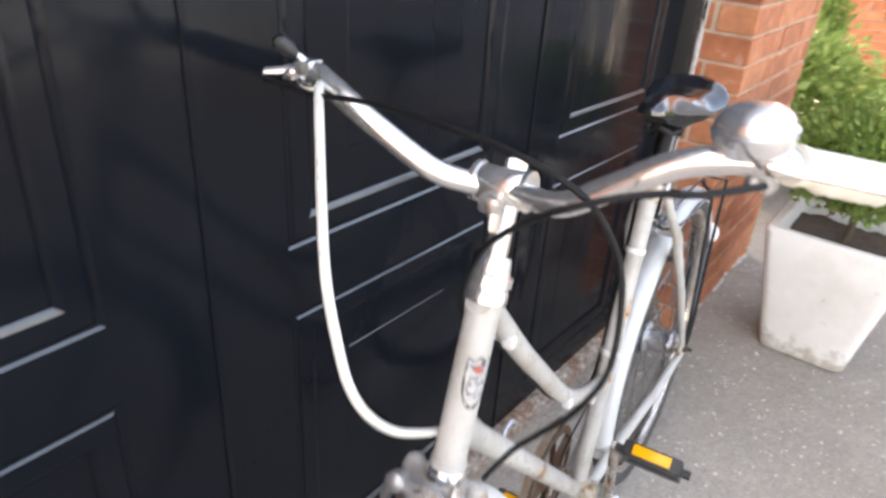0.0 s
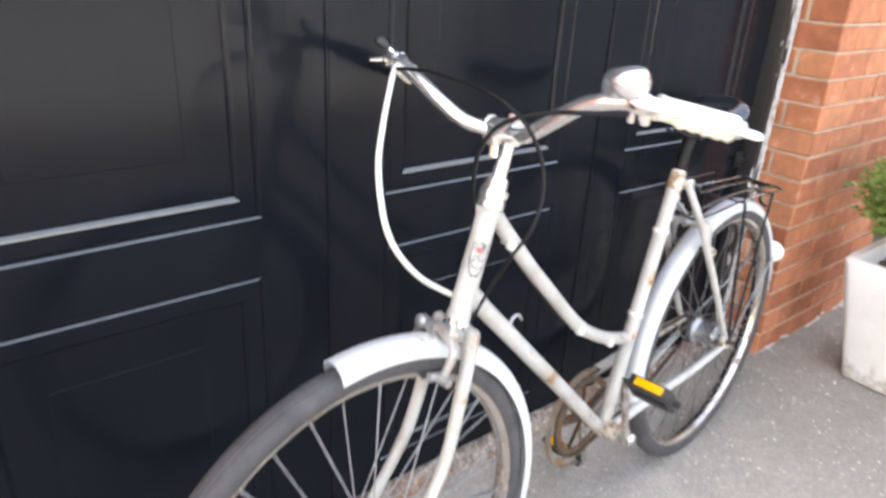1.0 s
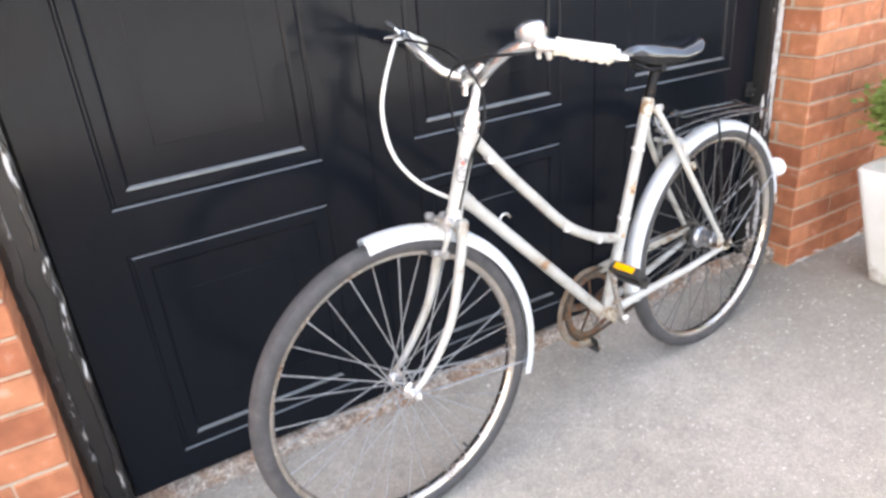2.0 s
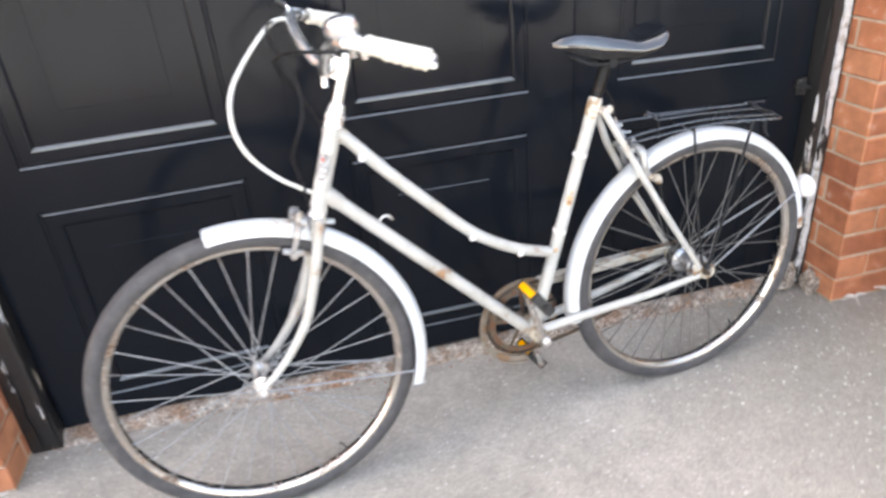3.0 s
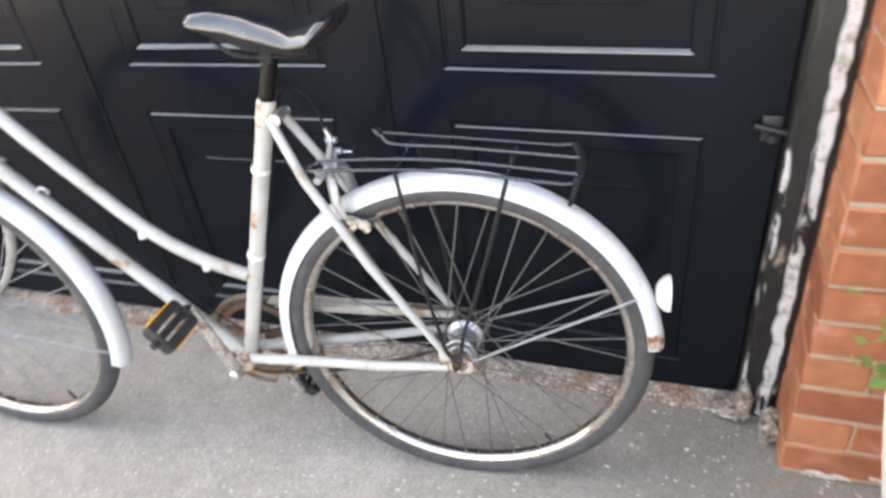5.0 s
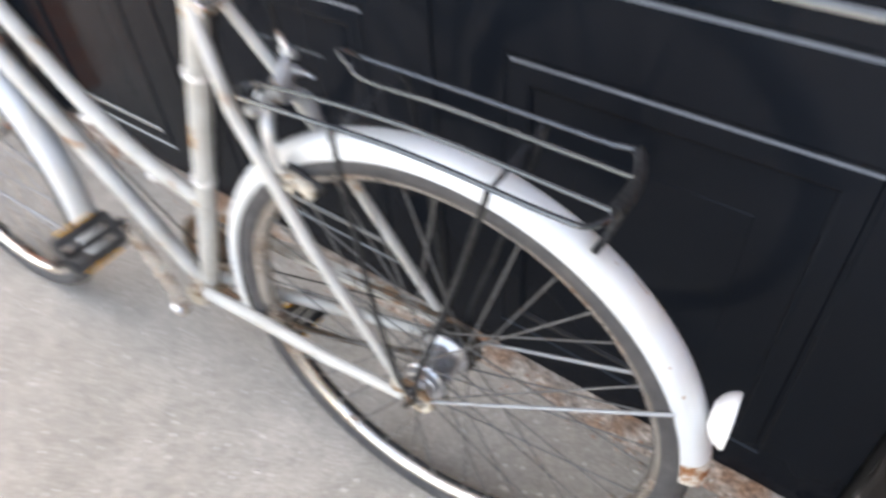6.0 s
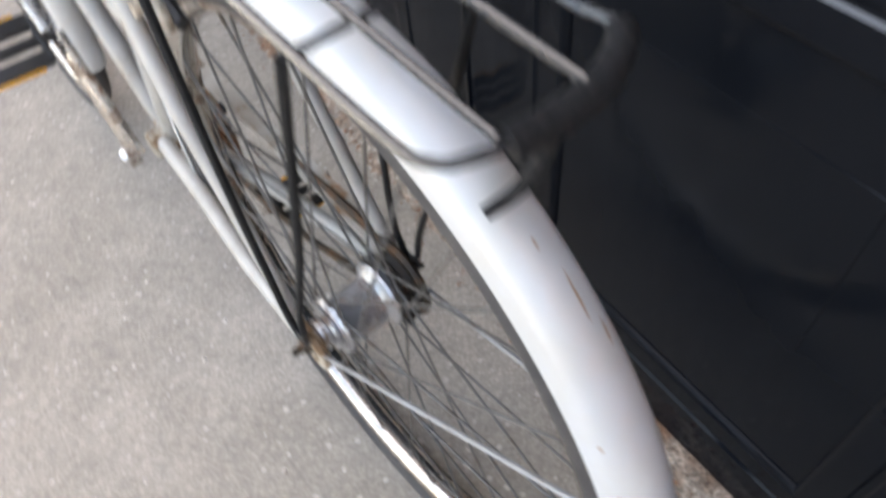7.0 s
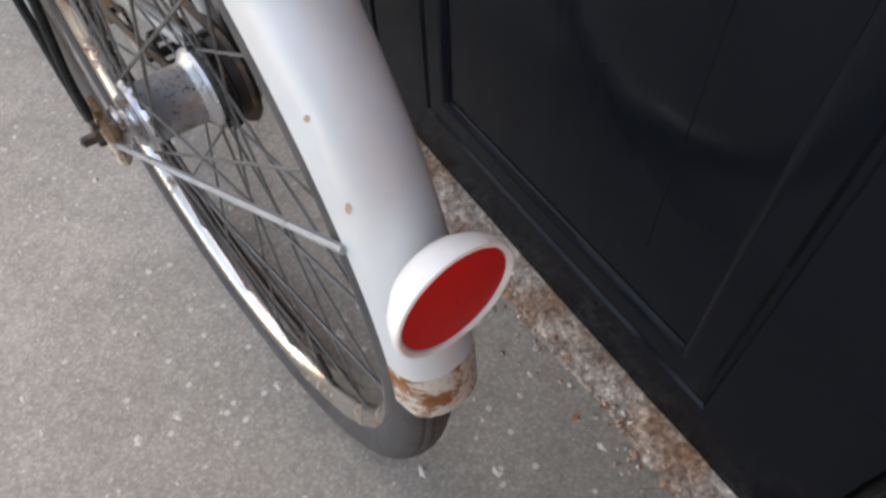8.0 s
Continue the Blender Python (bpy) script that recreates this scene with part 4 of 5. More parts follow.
def build_handlebar(bike):
    stem = Geo()
    stem.tube([steer_at(0.205), steer_at(0.282), steer_at(0.296)], [0.0112, 0.0112, 0.0105], 16)
    stem.turn([(-0.024, 0.001), (-0.024, 0.0150), (-0.020, 0.0172), (0.020, 0.0172), (0.024, 0.0150), (0.024, 0.001)], (-0.820, 0.0, 0.933), n=24)
    stem.tube([steer_at(0.288, 0, 0.004), Vector((-0.820, 0, 0.933))], 0.014, 14)
    for y in (-0.025, 0.025):
        stem.turn([(y - 0.0025, 0.012), (y - 0.0025, 0.0190), (y + 0.0025, 0.0190), (y + 0.0025, 0.012)], (-0.820, 0.0, 0.933), n=24)
    stem.box((-0.849, -0.010, 0.914), (-0.832, 0.010, 0.931), 0.005)
    stem.tube([(-0.843, -0.006, 0.916), (-0.845, -0.006, 0.900)], 0.0062, 6)
    stem.tube([steer_at(0.290), steer_at(0.306)], 0.0105, 6)
    stem.tube([steer_at(0.306), steer_at(0.309)], 0.0062, 8)
    part("stem", stem, M_CHROME, bike, "chromed handlebar stem with clamp bolt")
    side = [(-0.822, 0.0, 0.933), (-0.832, 0.030, 0.934), (-0.848, 0.060, 0.945), (-0.860, 0.106, 0.975), (-0.862, 0.150, 1.000), (-0.852, 0.185, 1.012), (-0.825, 0.220, 1.004), (-0.782, 0.258, 0.989), (-0.732, 0.298, 0.974)]
    left = [(-0.822, 0.0, 0.933), (-0.834, -0.035, 0.934), (-0.850, -0.070, 0.942), (-0.852, -0.115, 0.970), (-0.847, -0.150, 0.991), (-0.838, -0.185, 1.000), (-0.815, -0.213, 0.998), (-0.774, -0.248, 0.986), (-0.722, -0.290, 0.969)]
    line = spline([Vector(p) for p in left[::-1]] + [Vector(p) for p in side[1:]], 6)
    bar = part("handlebar", Geo().tube(line, 0.0111, 14), M_CHROME, bike, "chromed swept-back handlebar with ivory grips")
    for pts, s in ((side, 1), (left, -1)):
        a, b = Vector(pts[6]).lerp(Vector(pts[7]), 0.25), Vector(pts[8])
        b = b - (b - a).normalized() * (0.013 if s < 0 else 0.0)
        g = Geo()
        n, k = 48, 20
        ln = between(a, b + (b - a).normalized() * 0.006, n)
        rad = [0.0144 + 0.0012 * i / n + (0.0012 if i < 3 else 0) for i in range(n + 1)]
        rad[-3:] = [0.0154, 0.0142, 0.0100]
        g.tube(ln, rad, k)
        ax = (b - a).normalized()
        dn = (Vector((0, 0, -1)) + ax * ax.z).normalized()
        for i in range(n + 1):
            u = i / n
            lump = 0.0036 * abs(math.sin(math.pi * 4.5 * (u - 0.25) / 0.7)) if 0.25 < u < 0.95 else 0
            for q in range(i * k, (i + 1) * k):
                v = Vector(g.v[q])
                w = max(0, (v - ln[i]).normalized().dot(dn))
                g.v[q] = tuple(v + dn * lump * w)
        part("grip", g, M_GRIP, bar, "ivory rubber grip with finger ribs underneath", 70)
        # brake lever
        c = Vector(pts[6]) - ax * 0.010
        lv = Geo()
        lv.tube(between(c - ax * 0.015, c + ax * 0.012, 6), [0.0090, 0.0126, 0.0142, 0.0146, 0.0142, 0.0132, 0.0116], 16)
        out = Vector((0, s, 0)) - ax * ax.y * s
        out = (out.normalized() * 0.98 + dn * 0.18).normalized()
        lv.box((-0.008, -0.007, -0.007), (0.008, 0.007, 0.007), 0.003, Matrix.Translation(c + out * 0.016 - ax * 0.006))
        bl = spline([c + out * 0.017 - ax * 0.016, c + out * 0.024 - ax * 0.006, c + out * 0.022 + ax * 0.020, c + out * 0.023 + ax * 0.055, c + out * 0.024 + ax * 0.095, c + out * 0.028 + ax * 0.146], 6)
        lv.tube(bl, [0.0045] * 6 + [0.0052] * 19 + [0.0056, 0.0060, 0.0062, 0.0064, 0.0064, 0.0046], 10, flat=0.6)
        if s > 0:
            lv.tube([(-0.842, 0.200, 1.010), (-0.852, 0.222, 1.011), (-0.864, 0.242, 1.009)], [0.0062, 0.0060, 0.0040], 10, flat=0.75)
        part("brake_lever", lv, M_CHROME, bar, "slim chromed brake lever under the grip")
    # bell
    bc = Vector((-0.834, -0.197, 1.010))
    prof = [(-0.004, 0.001), (-0.004, 0.016), (-0.002, 0.024), (0.003, 0.0275), (0.009, 0.0290), (0.0135, 0.0300), (0.0150, 0.0302), (0.0160, 0.0290), (0.0162, 0.0252), (0.0180, 0.0252), (0.0184, 0.0276), (0.021, 0.0275), (0.025, 0.0256), (0.0285, 0.0215), (0.0312, 0.0145), (0.0325, 0.007), (0.033, 0.0001)]
    m = Matrix.Translation(bc) @ Matrix.Rotation(radians(-7), 4, "X") @ Matrix.Rotation(radians(-6), 4, "Y")
    bell = part("bell", Geo().turn([(h * 0.96, r * 0.95) for h, r in prof], (0, 0, 0), n=36, axis="z").move(m), material("bright_chrome", (0.80, 0.81, 0.83), 0.22, 0.85)[0], bar, "domed chrome bicycle bell")
    foot = Geo().box((-0.008, -0.008, -0.016), (0.008, 0.008, 0.002), 0.002, m)
    foot.tube([bc + Vector((0.0, -0.006, -0.012)), bc + Vector((0.022, -0.014, -0.022)), bc + Vector((0.030, -0.016, -0.020))], [0.004, 0.004, 0.007], 8)
    foot.box((0.006, -0.014, -0.026), (0.030, 0.006, -0.006), 0.004, m)
    foot.tube([bc + Vector((0.022, -0.012, -0.016)), bc + Vector((0.026, -0.013, -0.030)), bc + Vector((0.026, -0.013, -0.038))], [0.0075, 0.0075, 0.005], 8)
    foot.tube([bc + Vector((0.010, -0.004, -0.020)), bc + Vector((0.012, -0.002, -0.034))], 0.0045, 8)
    part("bell_clamp", foot, M_CHROME, bell)
    # gear trigger on the door side
    t = Geo()
    t.box((-0.010, -0.010, -0.006), (0.010, 0.010, 0.008), 0.003, Matrix.Translation((-0.852, 0.196, 1.016)))
    t.tube([(-0.852, 0.196, 1.020), (-0.862, 0.203, 1.031)], 0.003, 8)
    trig = part("gear_trigger", t, M_CHROME, bar, "gear trigger with black tip")
    part("tip", Geo().tube([(-0.861, 0.202, 1.028), (-0.866, 0.206, 1.034), (-0.874, 0.211, 1.042), (-0.876, 0.212, 1.045)], [0.004, 0.0075, 0.0075, 0.004], 10), M_BLACK, trig, "black plastic tip")


def along(u, table):
    """A smooth curve through a table of (place, value)."""
    for (a, p), (b, q) in zip(table, table[1:]):
        if u <= b:
            k = max(0.0, (u - a) / (b - a))
            return p + (q - p) * (k * k * (3 - 2 * k) * 0.5 + k * 0.5)
    return table[-1][1]


def build_saddle(bike):
    """A long-nosed saddle: dished top, sloping flanks that dip before the raised cantle, tucked skirt."""
    g = Geo()
    n = 40
    ring = 0
    for i in range(n + 1):
        u = i / n
        x = -0.376 + 0.252 * u
        w = 0.022 + 0.060 * (max(0, u - 0.26) / 0.74) ** 1.2 if u > 0.26 else 0.022
        nose = math.sqrt(max(0.05, 1 - (1 - u / 0.09) ** 2)) if u < 0.09 else 1
        w *= nose * (math.sqrt(max(0.10, 1 - ((u - 0.84) / 0.166) ** 2)) if u > 0.84 else 1)
        ridge = along(u, [(0, 0.912), (0.06, 0.921), (0.18, 0.923), (0.36, 0.917), (0.56, 0.907), (0.72, 0.899), (0.84, 0.906), (0.94, 0.919), (1, 0.921)])
        crest = ridge + along(u, [(0, 0.0), (0.15, 0.0015), (0.6, 0.001), (0.74, 0.003), (0.9, 0.0), (1, 0.0)])
        edge = along(u, [(0, 0.908), (0.08, 0.906), (0.25, 0.899), (0.45, 0.889), (0.72, 0.879), (0.84, 0.884), (0.94, 0.902), (1, 0.912)])
        foot = along(u, [(0, 0.904), (0.10, 0.896), (0.25, 0.880), (0.42, 0.867), (0.72, 0.864), (0.86, 0.872), (0.95, 0.892), (1, 0.904)])
        half = [(0.0, crest), (0.30, crest - 0.0004), (0.52, ridge + 0.0004), (0.66, ridge - 0.0014), (0.78, ridge - 0.005), (0.90, (ridge + edge) / 2), (0.975, edge + 0.003), (1.0, edge), (0.985, edge - 0.004), (0.88, (edge + foot) / 2), (0.76, foot), (0.70, foot + 0.001)]
        row = [(-a, z) for a, z in half[::-1]] + half[1:]
        ring = len(row)
        g.v += [(x, a * w, z) for a, z in row]
    skirt = Geo()
    skirt.v = list(g.v)
    for i in range(n):
        for j in range(ring):
            a, b = i * ring + j, i * ring + (j + 1) % ring
            face = (a, b, b + ring, a + ring)
            (g if 3 <= j < ring - 4 else skirt).f.append(face)
    skirt.f += [tuple(range(ring))[::-1], tuple(range(n * ring, (n + 1) * ring))]
    sad = part("saddle", g, M_SADDLE, bike, "glossy black vinyl saddle with a raised cantle", 60)
    part("skirt", skirt, M_STRUT, sad, "matt black underside of the saddle", 60)
    for y in (-0.020, 0.020):
        part("saddle_rail", Geo().tube(spline([(-0.335, y * 0.4, 0.880), (-0.29, y, 0.860), (-0.22, y, 0.857), (-0.17, y * 1.8, 0.866)], 5), 0.0033, 8), M_STRUT, sad)
    part("saddle_clamp", Geo().tube([(-0.246, -0.024, 0.857), (-0.246, 0.024, 0.857)], 0.011, 12), M_STRUT, sad)
    part("seat_post", Geo().tube([(-0.276, 0, 0.775), (-0.246, 0, 0.860)], 0.0122, 14), M_POST, bike, "dark tarnished seat post")


def build_mudguards(bike):
    GUARD = REAR + Vector((0.001, 0.0015, -0.001))
    g = part("mudguard", mudguard_geo(FRONT + Vector((0.010, 0, -0.002)), -19, 98.5, 0.3530, half=0.0215, skirt=0.012), M_FENDER, bike, "white steel front mudguard")
    g.matrix_local = STEERED
    for s in (-1, 1):
        part("mudguard_stay", Geo().tube([FRONT + Vector((0.006, s * 0.052, -0.004)), FRONT + Vector((0.02, s * 0.050, -0.008)), FRONT + Vector((0.325, s * 0.0245, -0.070))], 0.0024, 6), M_SPOKE, g)
    g = part("mudguard", mudguard_geo(GUARD, 4.8, 192, 0.3490, half=0.0216, skirt=0.009, flare=0.010), M_FENDER, bike, "white steel rear mudguard with scratches and a rusted tail")
    for s in (-1, 1):
        part("mudguard_stay", Geo().tube([REAR + Vector((0.006, s * 0.060, -0.004)), REAR + Vector((0.03, s * 0.057, 0.008)), REAR + Vector((0.299, s * 0.0222, 0.1325))], 0.0024, 6), M_SPOKE, g)
    rust = mudguard_geo(GUARD, 4.5, 10.2, 0.3496, half=0.0222, skirt=0.009)
    part("rusted_edge", rust, worn("rusted_white_paint", (0.58, 0.54, 0.48), (0.50, 0.42, 0.33), (0.32, 0.12, 0.04), 0.5, 0, 0.555, 45), g, "mudguard tail stained with rust")
    # scratches
    rng = random.Random(3)
    for a, y, ln in ((48, 0.004, 5.0), (44, 0.0095, 2.6), (53.5, -0.001, 1.0), (34.5, -0.0197, 0.5), (28.0, -0.0196, 0.9)):
        s = Geo()
        m = 8
        for i in range(m + 1):
            t = radians(a + ln * (i / m - 0.5))
            yy = y + (0.0016 * (i / m - 0.5) + rng.uniform(-0.0003, 0.0003)) * min(ln / 2, 1)
            w = 0.0009 * math.sin(math.pi * (i + 0.4) / (m + 0.8))
            for q in (yy - w, yy + w):
                r = 0.3490 - 0.0155 + math.sqrt(max(0, 1 - (q / 0.0216) ** 2)) * 0.0155 + 0.0005
                s.v.append((GUARD.x + r * math.cos(t), GUARD.y + q, GUARD.z + r * math.sin(t)))
        for i in range(m):
            s.f.append((2 * i, 2 * i + 1, 2 * i + 3, 2 * i + 2))
        part("rust_scratch", s, worn("rust_scratch_brown", (0.46, 0.34, 0.25), (0.38, 0.25, 0.16), RUST, 0.7), g)
    # rear reflector
    m = Matrix.Translation((0.3230, -0.002, 0.4505)) @ Matrix.Rotation(-radians(1), 4, "Y") @ Matrix.Scale(1.05, 4)
    body = [(0.009, 0.001), (0.009, 0.012), (0.0135, 0.0205), (0.0195, 0.0262), (0.026, 0.0292), (0.0295, 0.0290), (0.0300, 0.0280), (0.0292, 0.0262), (0.0275, 0.0258), (0.0275, 0.001)]
    lamp = part("rear_reflector", Geo().turn(body, (0, 0, 0), n=40, axis="x").move(m), M_LAMPW, bike, "round white rear reflector housing with red lens")
    part("red_lens", Geo().turn([(0.0270, 0.001), (0.0270, 0.0257), (0.0286, 0.0253), (0.0294, 0.012), (0.0296, 0.001)], (0, 0, 0), n=40, axis="x").move(m), M_RED, lamp, "red reflector lens")


def build_rack(bike):
    rails = [
        [(-0.215, -0.030, 0.676), (-0.19, -0.044, 0.684), (-0.10, -0.051, 0.690), (0.02, -0.051, 0.688), (0.165, -0.051, 0.672), (0.195, -0.045, 0.668), (0.206, -0.028, 0.668), (0.208, -0.012, 0.668)],
        [(-0.215, -0.005, 0.676), (-0.19, -0.014, 0.686), (-0.10, -0.017, 0.692), (0.02, -0.018, 0.690), (0.205, -0.018, 0.670)],
        [(-0.105, 0.030, 0.712), (-0.085, 0.030, 0.697), (0.02, 0.030, 0.691), (0.208, 0.030, 0.674)],
        [(-0.112, 0.045, 0.716), (-0.098, 0.060, 0.703), (0.02, 0.060, 0.694), (0.165, 0.060, 0.682), (0.180, 0.060, 0.682), (0.199, 0.060, 0.683)],
    ]
    rack = part("pannier_rack", Geo().tube(spline(rails[0], 6), 0.0029, 8), M_RACK, bike, "black wire carrier rack over the rear wheel")
    for r in rails[1:]:
        part("rail", Geo().tube(spline(r, 6), 0.0029, 8), M_RACK, rack)
    part("front_loop", Geo().tube(spline([(-0.215, -0.030, 0.676), (-0.224, -0.018, 0.676), (-0.215, -0.005, 0.676)], 6), 0.0029, 8), M_RACK, rack)
    part("front_loop", Geo().tube(spline([(-0.105, 0.027, 0.712), (-0.118, 0.035, 0.720), (-0.112, 0.045, 0.716)], 6), 0.0029, 8), M_RACK, rack)
    for x, zz in ((-0.062, 0.688), (0.105, 0.675)):
        part("cross_bar", Geo().tube([(x, -0.055, zz), (x, 0.064, zz + 0.004)], 0.0027, 8), M_RACK, rack)
    for y0, y1 in ((-0.055, -0.064), (0.064, 0.064)):
        wire = [(-0.062, y0, 0.688), (-0.058, y0 * 1.10, 0.674), (-0.038, y0 * 1.16, 0.50), (-0.019, y1, 0.390), (-0.011, y1, 0.350), (0.002, y1, 0.334), (0.015, y1, 0.350), (0.023, y1, 0.390), (0.058, (y0 + y1) / 2, 0.50), (0.102, y0 * 1.02, 0.660), (0.105, y0, 0.676)]
        part("strut", Geo().tube(spline(wire, 5), 0.0033, 8), M_STRUT, rack)
        part("strut_eye", Geo().turn([(y1 - 0.002, 0.004), (y1 - 0.002, 0.010), (y1 + 0.002, 0.010), (y1 + 0.002, 0.004)], (0.006, 0, 0.333), n=14), M_RACK, rack)
    clip = Geo().tube(spline([(0.208, -0.014, 0.667), (0.210, 0.012, 0.667), (0.209, 0.040, 0.671), (0.203, 0.057, 0.679), (0.197, 0.061, 0.683)], 5), 0.0055, 10, flat=1.5)
    clip.tube(spline([(0.208, 0.014, 0.664), (0.204, 0.008, 0.640), (0.199, 0.000, 0.623), (0.195, -0.016, 0.6165)], 5), [0.0050 - 0.0001 * i for i in range(16)], 8)
    part("end_bracket", clip, M_STRUT, rack, "black end bracket of the rack")


def build_drive(bike):
    ring = Geo().turn([(0.048, 0.078), (0.048, 0.088), (0.050, 0.092), (0.052, 0.088), (0.052, 0.078)], BB, n=46)
    for k in range(5):
        a = 2 * math.pi * k / 5 + 0.4
        d = Vector((math.cos(a), 0, math.sin(a)))
        ring.tube([BB + Vector((0, 0.050, 0)) + d * 0.012, BB + Vector((0, 0.050, 0)) + d * 0.081], 0.010, 8, flat=0.3)
    part("chainwheel", ring, M_GREASE, bike, "rusty chainwheel with crank arms")
    chain = Geo()
    a = BB + Vector((0, 0.050, 0))
    b = REAR + Vector((0, 0.050, 0))
    line = [a + Vector((math.cos(t), 0, math.sin(t))) * 0.097 for t in [radians(95 + 178 * i / 14) for i in range(15)]]
    line += [Vector((-0.311, 0.050, 0.172)), Vector((-0.200, 0.050, 0.198)), Vector((-0.100, 0.050, 0.236))]
    line += [b + Vector((math.cos(t), 0, math.sin(t))) * 0.038 for t in [radians(-85 + 170 * i / 8) for i in range(9)]]
    chain.tube(line, 0.0048, 6, closed=True)
    part("chain", chain, M_CHAIN, bike, "oily brown chain")
    cog = Geo()
    teeth = 18
    for y in (0.030, 0.036):
        for q in range(teeth * 4):
            r = (0.0365, 0.0405, 0.0405, 0.0365)[q % 4]
            t = 2 * math.pi * q / (teeth * 4)
            cog.v.append((REAR.x + r * math.cos(t), y, REAR.z + r * math.sin(t)))
    k = teeth * 4
    cog.f = [(q, (q + 1) % k, k + (q + 1) % k, k + q) for q in range(k)] + [tuple(range(k)), tuple(range(k, 2 * k))[::-1]]
    cog.turn([(0.040, 0.010), (0.040, 0.031), (0.047, 0.034), (0.056, 0.028), (0.060, 0.018), (0.060, 0.010)], REAR, n=28)
    part("sprocket", cog, M_COG, bike, "black toothed rear sprocket")
    end = Vector((-0.492, 0, 0.416))
    for s, p in ((-1, end), (1, BB * 2 - end)):
        y = s * 0.062
        arm = Geo().tube([BB + Vector((0, y * 0.9, 0)), Vector((p.x, y * 1.05, p.z))], [0.0125, 0.0095], 10, flat=0.7)
        arm.turn([(y - 0.008, 0.001), (y - 0.008, 0.013), (y + 0.008, 0.013), (y + 0.008, 0.001)], BB, n=16)
        arm.tube([BB + Vector((0.008, y - 0.006, 0.0)), BB + Vector((-0.010, y - 0.006, -0.004))], 0.0048, 8)
        crank_arm = part("crank_arm", arm, M_CRANK, bike, "worn chromed crank arm with rust")
        cap = [(y + s * 0.006, 0.001), (y + s * 0.006, 0.0115), (y + s * 0.010, 0.0115), (y + s * 0.014, 0.0085), (y + s * 0.016, 0.001)]
        part("crank_bolt", Geo().turn(cap, BB + Vector((0, 0, 0.004)), n=18), M_CHROME, crank_arm, "domed chrome crank bolt")
        m = Matrix.Translation((p.x, s * 0.124, p.z)) @ Matrix.Rotation(radians(52), 4, "Y")
        blk = Geo()
        for x0, x1 in ((-0.031, -0.013), (0.013, 0.031)):
            blk.box((x0, -0.041, -0.012), (x1, 0.041, 0.012), 0.004, m)
        blk.box((-0.027, -0.044, -0.0125), (0.027, -0.036, 0.0125), 0.004, m)
        blk.box((-0.027, 0.036, -0.0125), (0.027, 0.044, 0.0125), 0.004, m)
        blk.tube([m @ Vector((0, -0.056, 0)), m @ Vector((0, 0.058, 0))], 0.007, 10)
        ped = part("pedal", blk, M_BLACK, bike, "black rubber pedal with amber reflectors")
        for x in (-0.0315, 0.0315):
            part("amber_reflector", Geo().box((x - 0.002, -0.028, -0.0080), (x + 0.002, 0.028, 0.0080), 0.001, m), M_AMBER, ped, "amber reflector")
    # chain guard: a hoop round the chainwheel and a long arm to the rear
    y0, y1 = 0.058, 0.062
    g = Geo().turn([(y0 - 0.009, 0.114), (y0 - 0.009, 0.1165), (y1, 0.1165), (y1, 0.100), (y0, 0.100), (y0, 0.114)], BB + Vector((0, 0, -0.011)), 62, 272, 40)
    guard = part("chain_guard", g, M_GUARDB, bike, "dented cream chain guard with brown grime")
    arm = Geo()
    top = [(-0.398, 0.354), (-0.25, 0.358), (-0.12, 0.356), (-0.02, 0.350)]
    bot = [(-0.398, 0.324), (-0.25, 0.322), (-0.12, 0.322), (-0.02, 0.326)]
    for (xa, za), (xb, zb) in zip(top, bot):
        arm.v += [(xa, y0 - 0.018, za), (xa, y1, za), (xb, y1, zb), (xb, y1 - 0.002, zb), (xa, y1 - 0.002, za - 0.003), (xa, y0 - 0.018, za - 0.003)]
    for i in range(3):
        for j in range(6):
            arm.f.append((6 * i + j, 6 * i + (j + 1) % 6, 6 * i + 6 + (j + 1) % 6, 6 * i + 6 + j))
    arm.f += [tuple(range(6)), tuple(range(18, 24))[::-1]]
    part("guard_arm", arm, M_GUARD, guard)


